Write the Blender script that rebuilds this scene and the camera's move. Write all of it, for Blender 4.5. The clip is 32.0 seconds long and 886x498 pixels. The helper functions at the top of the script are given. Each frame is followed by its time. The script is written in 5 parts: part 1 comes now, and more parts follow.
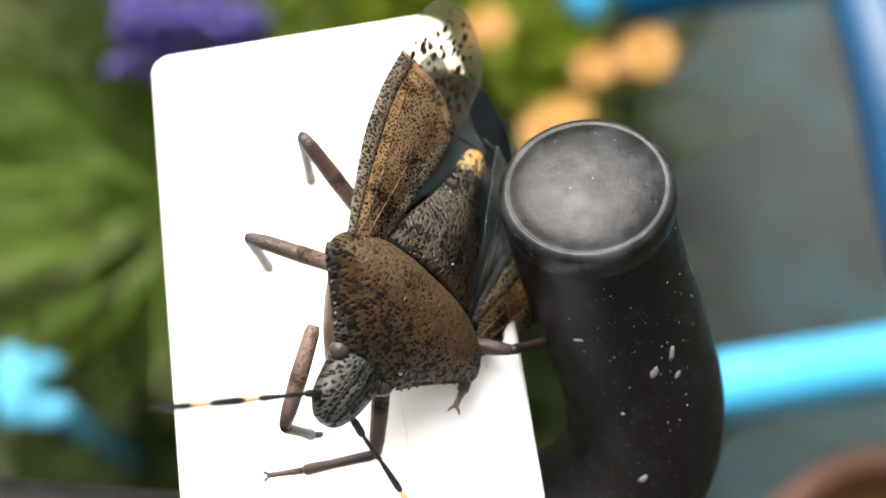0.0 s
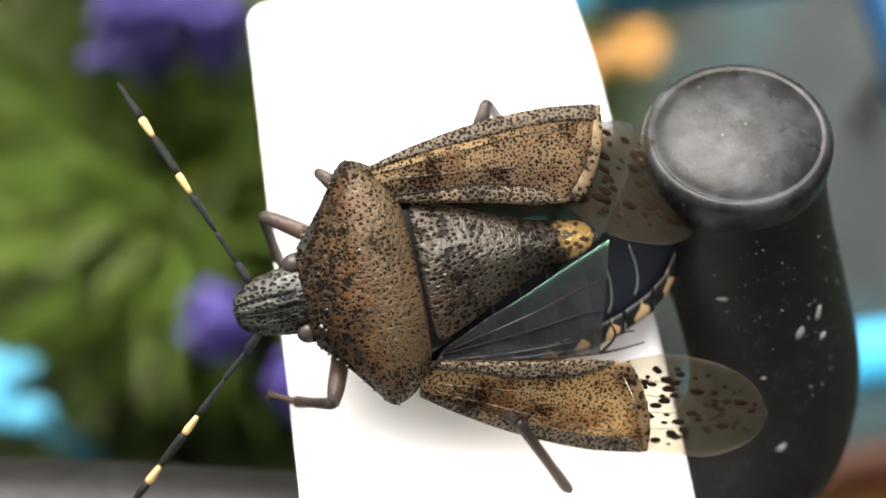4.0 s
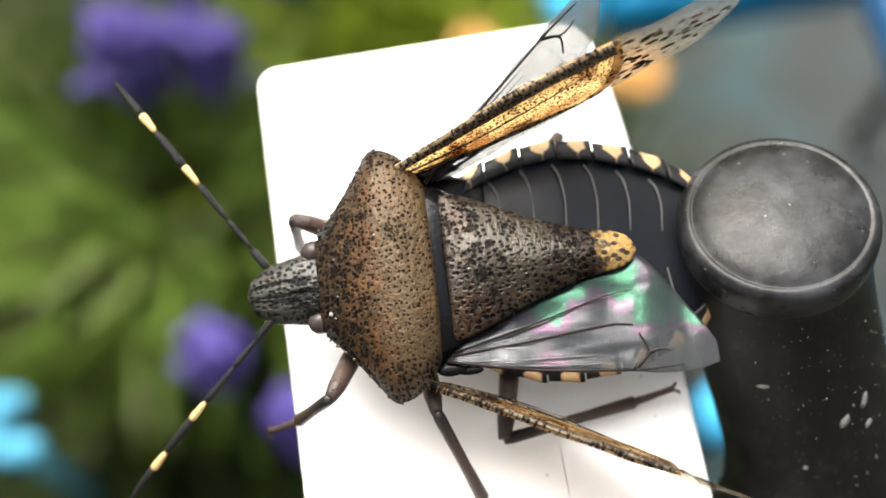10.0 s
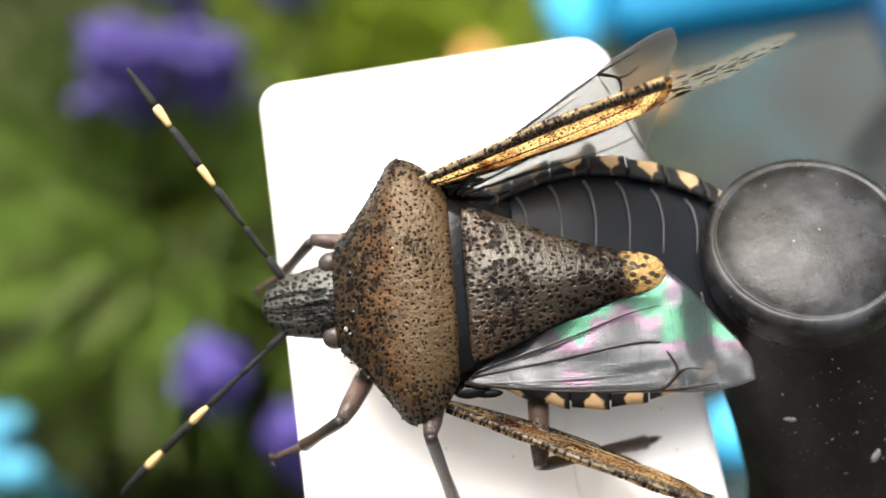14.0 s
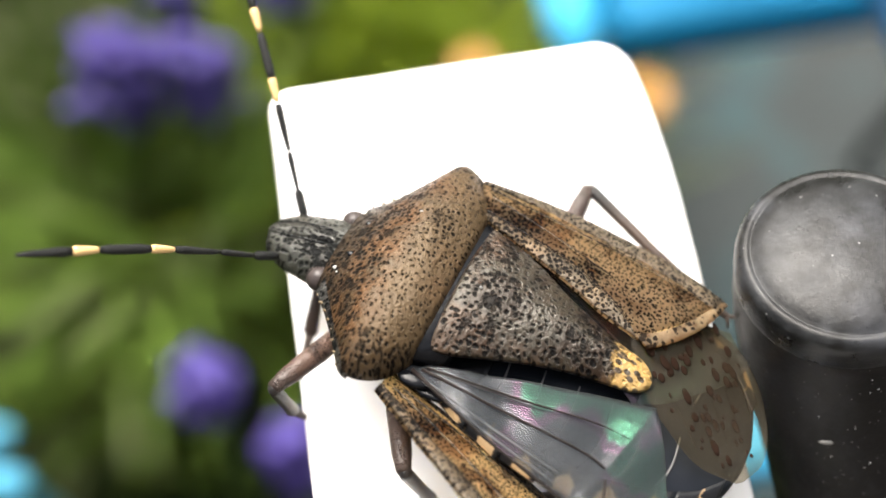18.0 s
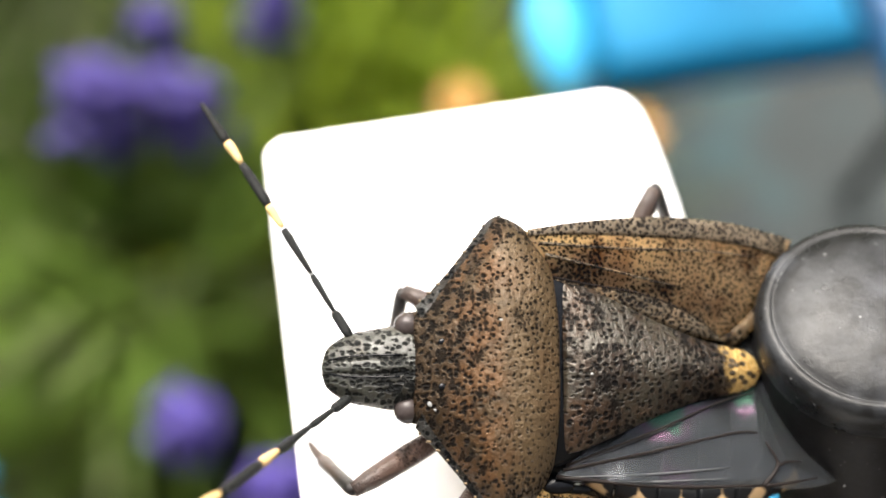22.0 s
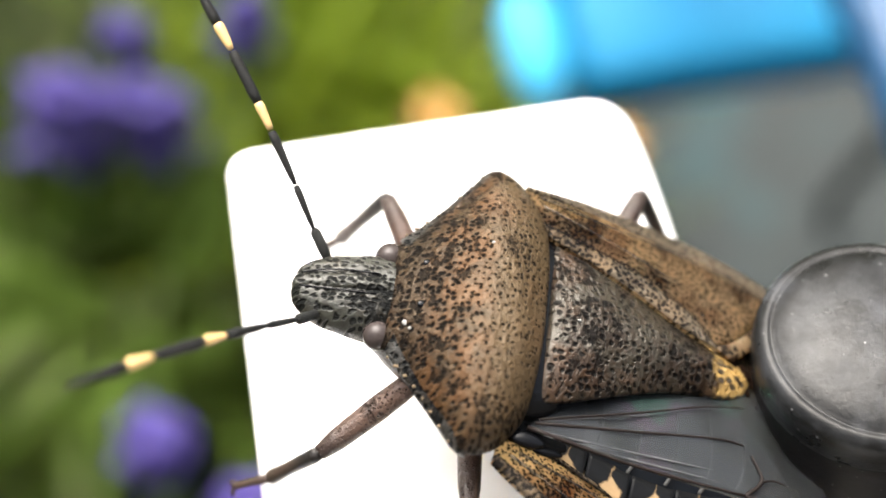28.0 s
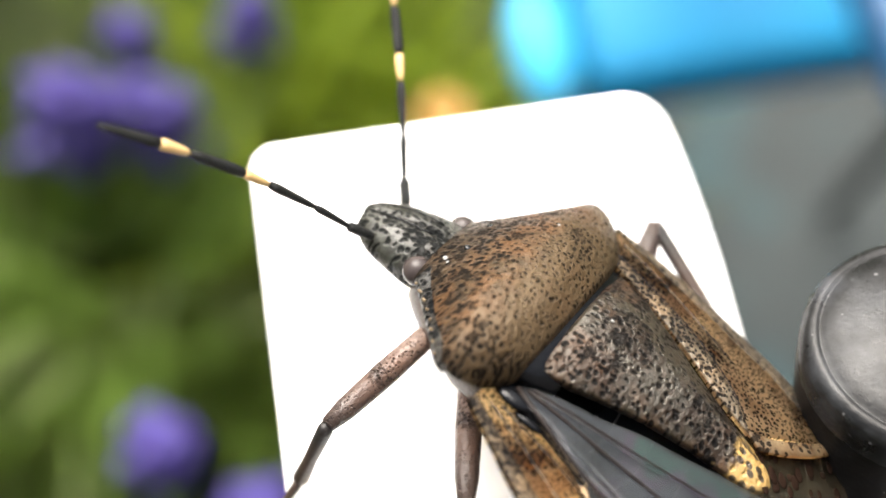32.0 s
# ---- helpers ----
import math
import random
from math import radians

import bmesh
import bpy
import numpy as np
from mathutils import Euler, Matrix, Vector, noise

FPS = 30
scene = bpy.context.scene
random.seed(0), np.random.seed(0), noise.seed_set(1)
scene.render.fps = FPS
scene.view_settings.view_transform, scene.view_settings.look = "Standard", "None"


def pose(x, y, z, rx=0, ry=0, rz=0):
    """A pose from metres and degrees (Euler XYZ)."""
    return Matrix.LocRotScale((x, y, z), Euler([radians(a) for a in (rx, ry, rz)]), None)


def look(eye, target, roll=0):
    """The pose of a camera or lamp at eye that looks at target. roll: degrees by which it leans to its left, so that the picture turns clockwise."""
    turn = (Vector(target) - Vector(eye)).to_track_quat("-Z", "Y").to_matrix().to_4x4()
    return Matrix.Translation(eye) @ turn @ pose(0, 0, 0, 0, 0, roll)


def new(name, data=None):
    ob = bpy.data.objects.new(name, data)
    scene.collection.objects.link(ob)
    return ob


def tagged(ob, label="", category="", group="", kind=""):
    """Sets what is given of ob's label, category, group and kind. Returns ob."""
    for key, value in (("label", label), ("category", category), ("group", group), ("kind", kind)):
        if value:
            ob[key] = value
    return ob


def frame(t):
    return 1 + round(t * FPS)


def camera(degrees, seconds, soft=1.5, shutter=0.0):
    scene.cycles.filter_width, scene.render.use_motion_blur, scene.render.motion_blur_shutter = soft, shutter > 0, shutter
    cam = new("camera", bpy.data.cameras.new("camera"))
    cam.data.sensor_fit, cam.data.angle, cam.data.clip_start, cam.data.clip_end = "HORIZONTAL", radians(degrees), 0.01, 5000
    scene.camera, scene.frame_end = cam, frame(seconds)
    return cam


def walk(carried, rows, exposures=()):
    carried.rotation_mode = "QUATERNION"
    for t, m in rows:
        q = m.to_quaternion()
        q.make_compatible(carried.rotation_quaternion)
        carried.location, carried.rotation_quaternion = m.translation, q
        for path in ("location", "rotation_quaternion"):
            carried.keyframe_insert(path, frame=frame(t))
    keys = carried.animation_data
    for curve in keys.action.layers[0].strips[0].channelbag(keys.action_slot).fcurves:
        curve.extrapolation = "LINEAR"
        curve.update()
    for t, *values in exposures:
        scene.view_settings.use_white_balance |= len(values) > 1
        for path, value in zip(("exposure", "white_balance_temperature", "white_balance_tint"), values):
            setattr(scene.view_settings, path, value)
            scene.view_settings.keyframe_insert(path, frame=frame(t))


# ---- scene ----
# Lengths in the builders are in millimetres; MM turns them into metres.
MM = 0.001

# ---- camera and path ----
cam = camera(34, 32.0, soft=1.6)
CAMERA_ROWS = [
    (0, pose(0.00915, -0.02413, 0.05010, 16.393, 1.839, -8.813)),
    (0.5, pose(0.00709, -0.02403, 0.04966, 16.515, 1.171, -9.056)),
    (1, pose(0.00578, -0.02421, 0.04897, 16.600, 0.626, -9.296)),
    (1.5, pose(0.00563, -0.02451, 0.04844, 16.707, 0.293, -9.470)),
    (2, pose(0.00464, -0.02440, 0.04783, 16.797, 0.056, -9.553)),
    (2.5, pose(0.00417, -0.02480, 0.04714, 16.839, -0.180, -9.696)),
    (3, pose(0.00354, -0.02466, 0.04681, 16.893, -0.443, -9.812)),
    (3.5, pose(0.00306, -0.02461, 0.04652, 16.924, -0.699, -9.903)),
    (4, pose(0.00215, -0.02396, 0.04648, 16.965, -0.949, -9.906)),
    (4.5, pose(0.00205, -0.02357, 0.04642, 16.962, -1.129, -9.974)),
    (6.5, pose(0.00191, -0.02235, 0.04556, 16.557, -0.944, -10.137)),
    (7, pose(0.00179, -0.02207, 0.04541, 16.525, -0.902, -10.114)),
    (7.5, pose(0.00196, -0.02175, 0.04538, 16.601, -0.931, -10.076)),
    (8, pose(0.00209, -0.02163, 0.04521, 16.655, -1.021, -10.078)),
    (8.5, pose(0.00167, -0.02118, 0.04515, 16.768, -1.113, -10.133)),
    (9, pose(0.00188, -0.02107, 0.04509, 16.943, -1.224, -10.121)),
    (9.5, pose(0.00171, -0.02096, 0.04478, 17.091, -1.319, -10.172)),
    (10, pose(0.00158, -0.02069, 0.04462, 17.185, -1.414, -10.179)),
    (10.5, pose(0.00175, -0.02068, 0.04436, 17.252, -1.463, -10.181)),
    (11, pose(0.00165, -0.02043, 0.04409, 17.355, -1.484, -10.149)),
    (11.5, pose(0.00159, -0.02042, 0.04384, 17.479, -1.497, -10.130)),
    (12, pose(0.00168, -0.02028, 0.04370, 17.619, -1.516, -10.141)),
    (12.5, pose(0.00158, -0.02011, 0.04346, 17.711, -1.521, -10.150)),
    (13, pose(0.00124, -0.01971, 0.04324, 17.741, -1.504, -10.134)),
    (13.5, pose(0.00142, -0.01981, 0.04305, 17.761, -1.454, -10.122)),
    (15.5, pose(0.00115, -0.01940, 0.04182, 17.939, -1.700, -10.231)),
    (16, pose(0.00102, -0.01926, 0.04160, 17.955, -1.790, -10.301)),
    (16.5, pose(0.00100, -0.01913, 0.04138, 17.969, -1.850, -10.294)),
    (17, pose(0.00106, -0.01919, 0.04104, 17.999, -1.868, -10.315)),
    (17.5, pose(0.00074, -0.01887, 0.04094, 18.040, -1.908, -10.194)),
    (18, pose(0.00073, -0.01887, 0.04085, 18.123, -1.979, -10.108)),
    (18.5, pose(0.00101, -0.01871, 0.04061, 18.221, -2.022, -10.194)),
    (19, pose(0.00081, -0.01846, 0.04018, 18.274, -2.029, -10.323)),
    (19.5, pose(0.00079, -0.01824, 0.03984, 18.307, -2.024, -10.462)),
    (20, pose(0.00029, -0.01807, 0.03959, 18.327, -2.072, -10.360)),
    (20.5, pose(0.00069, -0.01800, 0.03950, 18.493, -2.144, -10.333)),
    (21, pose(0.00065, -0.01783, 0.03933, 18.749, -2.271, -10.331)),
    (21.5, pose(0.00085, -0.01783, 0.03936, 19.049, -2.547, -10.190)),
    (22, pose(0.00039, -0.01740, 0.03902, 19.287, -2.798, -10.143)),
    (22.5, pose(-0.00000, -0.01724, 0.03859, 19.373, -2.923, -10.186)),
    (23, pose(-0.00021, -0.01728, 0.03819, 19.370, -2.904, -10.267)),
    (23.5, pose(0.00048, -0.01739, 0.03818, 19.424, -2.890, -10.285)),
    (24, pose(0.00050, -0.01744, 0.03791, 19.396, -2.868, -10.223)),
    (24.5, pose(0.00076, -0.01739, 0.03787, 19.398, -2.897, -10.155)),
    (25, pose(0.00062, -0.01731, 0.03759, 19.390, -2.904, -10.217)),
    (25.5, pose(0.00097, -0.01731, 0.03747, 19.482, -2.925, -10.418)),
    (27.5, pose(0.00092, -0.01636, 0.03679, 19.772, -3.416, -10.856)),
    (28, pose(0.00069, -0.01640, 0.03671, 19.828, -3.649, -10.600)),
    (28.5, pose(0.00059, -0.01627, 0.03654, 19.877, -3.786, -10.510)),
    (29, pose(0.00057, -0.01626, 0.03632, 19.930, -3.823, -10.565)),
    (29.5, pose(0.00026, -0.01615, 0.03603, 19.943, -3.917, -10.455)),
    (30, pose(-0.00030, -0.01609, 0.03578, 19.911, -4.032, -10.223)),
    (30.5, pose(-0.00055, -0.01601, 0.03562, 19.875, -3.995, -10.181)),
    (31, pose(-0.00037, -0.01589, 0.03532, 19.823, -3.867, -10.301)),
    (31.5, pose(-0.00028, -0.01591, 0.03525, 19.857, -3.787, -10.425)),
    (32, pose(0.00000, -0.01591, 0.03524, 19.954, -3.770, -10.523)),
]
EXPOSURES = [(0, 1.66), (4, 1.72), (7, 1.78), (12, 1.83), (20, 1.87), (26, 1.9), (32, 1.98)]
walk(cam, CAMERA_ROWS, EXPOSURES)
cam.data.dof.use_dof = True
cam.data.dof.aperture_fstop = 41

# ---- world, sun, exposure ----
world = bpy.data.worlds.new("overcast_sky")
scene.world = world
world.use_nodes = True
wn = world.node_tree.nodes
sky = wn.new("ShaderNodeTexSky")
sky.sky_type = "NISHITA"
sky.sun_disc = False
sky.sun_elevation = radians(50)
sky.sun_rotation = radians(-11)
sky.air_density, sky.dust_density, sky.ozone_density = 1.0, 9.0, 0.3
wn["Background"].inputs["Strength"].default_value = 0.115
grey = wn.new("ShaderNodeHueSaturation")
grey.inputs["Saturation"].default_value = 0.5
world.node_tree.links.new(sky.outputs["Color"], grey.inputs["Color"])
world.node_tree.links.new(grey.outputs["Color"], wn["Background"].inputs["Color"])
sun = new("sun", bpy.data.lights.new("sun", "SUN"))
sun.data.energy, sun.data.angle, sun.data.color = 2.1, radians(55), (1.0, 0.95, 0.87)
sun.matrix_world = look((-0.1, 0.5, 0.6), (0, 0, 0))


# ---- material helpers ----
class Nodes:
    """A small builder for node materials; lengths are in millimetres of the object's own space."""

    def __init__(self, name, rough=0.5, metal=0.0, spec=0.5):
        self.mat = bpy.data.materials.new(name)
        self.mat.use_nodes = True
        self.tree = self.mat.node_tree
        self.bsdf = self.tree.nodes["Principled BSDF"]
        self.bsdf.inputs["Roughness"].default_value = rough
        self.bsdf.inputs["Metallic"].default_value = metal
        self.bsdf.inputs["Specular IOR Level"].default_value = spec
        tc = self.add("ShaderNodeTexCoord")
        mp = self.add("ShaderNodeMapping")
        mp.inputs["Scale"].default_value = (1000, 1000, 1000)
        self.link(tc.outputs["Object"], mp.inputs["Vector"])
        self.co = mp.outputs["Vector"]

    def add(self, kind):
        return self.tree.nodes.new(kind)

    def link(self, a, b):
        self.tree.links.new(a, b)

    def noise(self, scale, detail=3.0, rough=0.55, co=None):
        n = self.add("ShaderNodeTexNoise")
        n.inputs["Scale"].default_value, n.inputs["Detail"].default_value, n.inputs["Roughness"].default_value = scale, detail, rough
        self.link(co or self.co, n.inputs["Vector"])
        return n.outputs["Fac"]

    def cells(self, scale, feature="F1", rand=1.0, co=None, flat=False):
        n = self.add("ShaderNodeTexVoronoi")
        n.voronoi_dimensions = "2D" if flat else "3D"
        n.feature = feature
        n.inputs["Scale"].default_value, n.inputs["Randomness"].default_value = scale, rand
        self.link(co or self.co, n.inputs["Vector"])
        return n.outputs["Distance"]

    def stretch(self, sx, sy, sz):
        mp = self.add("ShaderNodeMapping")
        mp.inputs["Scale"].default_value = (sx, sy, sz)
        self.link(self.co, mp.inputs["Vector"])
        return mp.outputs["Vector"]

    def axis(self, which, lo, hi):
        sp = self.add("ShaderNodeSeparateXYZ")
        self.link(self.co, sp.inputs[0])
        return self.span(sp.outputs[which], lo, hi)

    def span(self, value, lo, hi, to0=0.0, to1=1.0):
        m = self.add("ShaderNodeMapRange")
        m.inputs["From Min"].default_value, m.inputs["From Max"].default_value = lo, hi
        m.inputs["To Min"].default_value, m.inputs["To Max"].default_value = to0, to1
        self.link(value, m.inputs["Value"])
        return m.outputs["Result"]

    def calc(self, op, a, b):
        m = self.add("ShaderNodeMath")
        m.operation = op
        for i, v in enumerate((a, b)):
            if isinstance(v, (int, float)):
                m.inputs[i].default_value = v
            else:
                self.link(v, m.inputs[i])
        return m.outputs[0]

    def mix(self, fac, a, b):
        m = self.add("ShaderNodeMix")
        m.data_type = "RGBA"
        for i, v in ((0, fac), (6, a), (7, b)):
            if isinstance(v, tuple):
                m.inputs[i].default_value = (*v, 1.0)
            elif isinstance(v, (int, float)):
                m.inputs[i].default_value = v
            else:
                self.link(v, m.inputs[i])
        return m.outputs[2]

    def random(self):
        return self.add("ShaderNodeObjectInfo").outputs["Random"]

    def colour(self, c):
        if isinstance(c, tuple):
            self.bsdf.inputs["Base Color"].default_value = (*c, 1.0)
        else:
            self.link(c, self.bsdf.inputs["Base Color"])
        return self

    def rough(self, r):
        self.link(r, self.bsdf.inputs["Roughness"])
        return self

    def bump(self, height, strength, distance_mm):
        b = self.add("ShaderNodeBump")
        b.inputs["Strength"].default_value = strength
        b.inputs["Distance"].default_value = distance_mm * MM
        self.link(height, b.inputs["Height"])
        self.link(b.outputs["Normal"], self.bsdf.inputs["Normal"])
        return self


# ---- materials ----
def white_plastic():
    n = Nodes("white_plastic", 0.42)
    dirt = n.span(n.noise(2.2, 5), 0.66, 0.74)
    specks = n.span(n.cells(1.1), 0.055, 0.03)
    base = n.mix(n.noise(0.35, 3), (0.80, 0.79, 0.77), (0.84, 0.835, 0.82))
    base = n.mix(n.calc("MULTIPLY", dirt, 0.2), base, (0.62, 0.57, 0.5))
    n.colour(n.mix(n.calc("MULTIPLY", specks, 0.6), base, (0.25, 0.21, 0.18)))
    n.bsdf.inputs["Subsurface Weight"].default_value = 0.7
    n.bsdf.inputs["Subsurface Radius"].default_value = (1.0, 0.95, 0.85)
    n.bsdf.inputs["Subsurface Scale"].default_value = 5 * MM
    return n.bump(n.noise(9, 3), 0.12, 0.05).mat


def black_paint(name, light, rough):
    n = Nodes(name, rough, 0, 0.17)
    scuff = n.span(n.noise(1.3, 6, 0.65), 0.5, 0.75)
    dust = n.span(n.cells(4.2), 0.13, 0.05)
    base = n.mix(scuff, (0.012 * light, 0.011 * light, 0.011 * light), (0.026 * light, 0.026 * light, 0.027 * light))
    base = n.mix(n.calc("MULTIPLY", dust, 0.55), base, (0.18, 0.175, 0.17))
    n.colour(base)
    n.rough(n.span(n.noise(0.9, 5), 0.3, 0.75, rough - 0.1, rough + 0.16))
    return n.bump(n.noise(7, 5, 0.6), 0.22, 0.06).mat


def cuticle(name, pale, dark, warm, density=8.5, warm_at=0.56, gloss=0.34, stretch=(1, 1, 1), pit=0.28, dark_at=0.52, glow=0.0, golden=(1.0, 0.76, 0.42), growth=0.28, field=None, spec=0.36, deep=0.07, lumps=0.7):
    """Insect cuticle: a mottled tan ground with rusty clouds, and dark pits of many sizes that run together into wrinkles in the dark patches."""
    n = Nodes(name, gloss, 0, spec)
    co = n.stretch(stretch[0], stretch[1], 0.12)
    jit, amount, wob = n.add("ShaderNodeTexNoise"), n.add("ShaderNodeVectorMath"), n.add("ShaderNodeVectorMath")
    jit.inputs["Scale"].default_value, jit.inputs["Detail"].default_value = 4.5, 4.0
    amount.operation, wob.operation = "SCALE", "ADD"
    amount.inputs["Scale"].default_value = 0.17
    n.link(co, jit.inputs["Vector"])
    n.link(jit.outputs["Color"], amount.inputs[0])
    n.link(co, wob.inputs[0])
    n.link(amount.outputs[0], wob.inputs[1])
    cell = n.add("ShaderNodeTexVoronoi")
    cell.voronoi_dimensions = "2D"
    cell.inputs["Scale"].default_value, cell.inputs["Randomness"].default_value = density, 0.85
    n.link(wob.outputs[0], cell.inputs["Vector"])
    size = n.add("ShaderNodeSeparateColor")
    n.link(cell.outputs["Color"], size.inputs[0])
    dist = n.calc("SUBTRACT", cell.outputs["Distance"], n.span(size.outputs[0], 0.0, 1.0, -0.1, 0.06))
    shade = n.span(n.noise(0.85, 5, 0.62), dark_at - 0.04, dark_at + 0.12)
    if field:
        shade = n.calc("MAXIMUM", shade, field(n))
    swell = n.calc("ADD", n.calc("MULTIPLY", shade, growth), n.span(n.noise(2.3, 3), 0.3, 0.7, -0.07, 0.07))
    edge = n.calc("SUBTRACT", dist, swell)
    pits = n.span(edge, pit + 0.05, pit - 0.04)
    wrinkle = n.calc("MULTIPLY", n.span(n.noise(density * 0.6, 4, 0.6, n.stretch(1.5 * stretch[0], 0.75 * stretch[1], 0.2)), 0.53, 0.58), n.span(shade, 0.2, 0.7))
    pits = n.calc("MAXIMUM", pits, n.calc("MULTIPLY", wrinkle, 0.85))
    cloud = n.span(n.noise(0.62, 4, 0.6), warm_at - 0.05, warm_at + 0.09)
    grain = n.noise(18, 3)
    base = n.mix(n.span(n.noise(3.1, 5, 0.65), 0.34, 0.66), tuple(c * 0.5 for c in pale), tuple(min(c * 1.3, 0.9) for c in pale))
    base = n.mix(n.calc("MULTIPLY", grain, 0.5), base, tuple(c * 0.8 for c in pale))
    fine = n.span(n.noise(8.5, 4, 0.62, n.stretch(1.25 * stretch[0], 0.8 * stretch[1], 0.2)), 0.48, 0.62)
    base = n.mix(n.calc("MULTIPLY", fine, 0.55), base, tuple(0.45 * c for c in warm))
    base = n.mix(n.calc("MULTIPLY", cloud, 0.85), base, warm)
    base = n.mix(n.calc("MULTIPLY", n.calc("MULTIPLY", shade, n.span(n.noise(4.2, 4), 0.36, 0.6, 0.45, 1.0)), 0.92), base, tuple(c * 0.2 for c in warm))
    n.ground = base
    n.pits = n.calc("MULTIPLY", pits, 0.95)
    n.dark = n.mix(shade, tuple(0.7 * d + 0.06 * p for d, p in zip(dark, pale)), dark)
    n.colour(n.mix(n.pits, base, n.dark))
    n.rough(n.calc("ADD", n.span(n.noise(5, 3), 0.3, 0.7, gloss - 0.06, gloss + 0.12), n.calc("MULTIPLY", pits, 0.15)))
    n.link(n.calc("MULTIPLY", n.calc("MULTIPLY", n.span(pits, 0.0, 1.0, 1.0, 0.2), n.span(shade, 0.0, 1.0, 1.0, 0.7)), spec), n.bsdf.inputs["Specular IOR Level"])
    hollow = n.calc("MINIMUM", n.span(edge, -0.3, pit + 0.14), n.span(wrinkle, 0.0, 1.0, 1.0, 0.3))
    relief = n.calc("ADD", hollow, n.calc("MULTIPLY", n.noise(4.6, 4, 0.6, n.stretch(1.3, 0.9, 0.3)), lumps))
    n.bump(n.calc("ADD", relief, n.calc("MULTIPLY", grain, 0.2)), 1.0, deep)
    if glow:
        lit, mixer = n.add("ShaderNodeBsdfTranslucent"), n.add("ShaderNodeMixShader")
        n.link(n.mix(n.pits, n.mix(n.calc("MAXIMUM", n.calc("MULTIPLY", shade, 0.95), n.calc("MULTIPLY", cloud, 0.6)), golden, (0.4, 0.15, 0.03)), dark), lit.inputs["Color"])
        mixer.inputs[0].default_value = glow
        n.link(n.bsdf.outputs[0], mixer.inputs[1])
        n.link(lit.outputs[0], mixer.inputs[2])
        n.link(mixer.outputs[0], n.tree.nodes["Material Output"].inputs["Surface"])
    return n


def membrane(name, tint, clear, through_colour, film=0, milky=0.0):
    """Thin clear wing skin: part of the light passes, part is mirrored, with a thin-film sheen in streaks."""
    n = Nodes(name, 0.2, 0.0, 0.85 if film else 0.26)
    n.colour(n.mix(n.noise(1.2, 4), tint, tuple(c * 0.6 for c in tint)))
    if film:
        # film is +1 or -1: on which side of the long axis the trailing edge lies; the film thins towards it
        sp = n.add("ShaderNodeSeparateXYZ")
        n.link(n.co, sp.inputs[0])
        back = n.calc("MULTIPLY", sp.outputs[1], float(film))
        hue = n.calc("ADD", n.span(back, 0.1, 2.4, 0.0, 0.55), n.span(n.noise(0.5, 3, 0.5, n.stretch(1.0, 0.6, 1)), 0.3, 0.7, 0.0, 0.45))
        sheen = n.mix(n.span(hue, 0.38, 0.42), (0.17, 0.175, 0.19), (0.32, 0.18, 0.29))
        sheen = n.mix(n.span(hue, 0.46, 0.5), sheen, (0.13, 0.38, 0.25))
        n.link(n.mix(n.span(hue, 0.78, 0.84), sheen, (0.36, 0.25, 0.36)), n.bsdf.inputs["Specular Tint"])
        n.bsdf.inputs["IOR"].default_value = 1.85
        n.rough(n.span(n.noise(3, 4), 0.35, 0.65, 0.1, 0.22))
    folds = n.noise(1.1, 1, 0.4, n.stretch(0.3, 1.5, 1))
    n.bump(folds, 1.0, 0.07)
    mixer, clearer = n.add("ShaderNodeMixShader"), n.add("ShaderNodeBsdfTransparent")
    clearer.inputs["Color"].default_value = (*through_colour, 1)
    mixer.inputs[0].default_value = 1 - clear
    skin = n.bsdf.outputs[0]
    if milky:
        lit, both = n.add("ShaderNodeBsdfTranslucent"), n.add("ShaderNodeMixShader")
        lit.inputs["Color"].default_value = (0.9, 0.88, 0.8, 1)
        both.inputs[0].default_value = milky
        n.link(skin, both.inputs[1])
        n.link(lit.outputs[0], both.inputs[2])
        skin = both.outputs[0]
    n.link(clearer.outputs[0], mixer.inputs[1])
    n.link(skin, mixer.inputs[2])
    n.link(mixer.outputs[0], n.tree.nodes["Material Output"].inputs["Surface"])
    return n.mat


def plain(name, c, rough=0.5, var=0.3, scale=3.0, bump=0.2, spec=0.22):
    n = Nodes(name, rough, 0, spec)
    n.colour(n.mix(n.noise(scale, 4), tuple(v * (1 - var) for v in c), tuple(min(v * (1 + var), 1) for v in c)))
    return n.bump(n.noise(scale * 4, 4), bump, 0.05).mat


WHITE = white_plastic()
BLACK = black_paint("black_coated_metal", 0.5, 0.42)
cn = Nodes("worn_end_painted_sheen", 0.3, 0, 0.2)
smudge = cn.span(cn.noise(0.8, 8, 0.72), 0.44, 0.74)
chips = cn.span(cn.calc("ADD", cn.cells(2.1), cn.span(cn.noise(6, 4), 0.3, 0.7, -0.05, 0.05)), 0.1, 0.04)
base = cn.mix(smudge, (0.005, 0.0052, 0.0052), (0.03, 0.032, 0.034))
# broad bluish clouds paint the sky's reflection into the dome's colour
base = cn.mix(cn.calc("MULTIPLY", cn.span(cn.noise(0.32, 4, 0.6), 0.5, 0.66), 0.6), base, (0.05, 0.053, 0.06))
base = cn.mix(cn.calc("MULTIPLY", chips, 0.6), base, (0.2, 0.2, 0.2))
cn.colour(base).rough(cn.span(cn.noise(1.4, 6, 0.65), 0.3, 0.7, 0.2, 0.48))
CAPMAT = cn.bump(cn.noise(5, 6, 0.65), 0.3, 0.06).mat
FLECK = plain("pale_fleck", (0.1976, 0.1976, 0.19), 0.7)

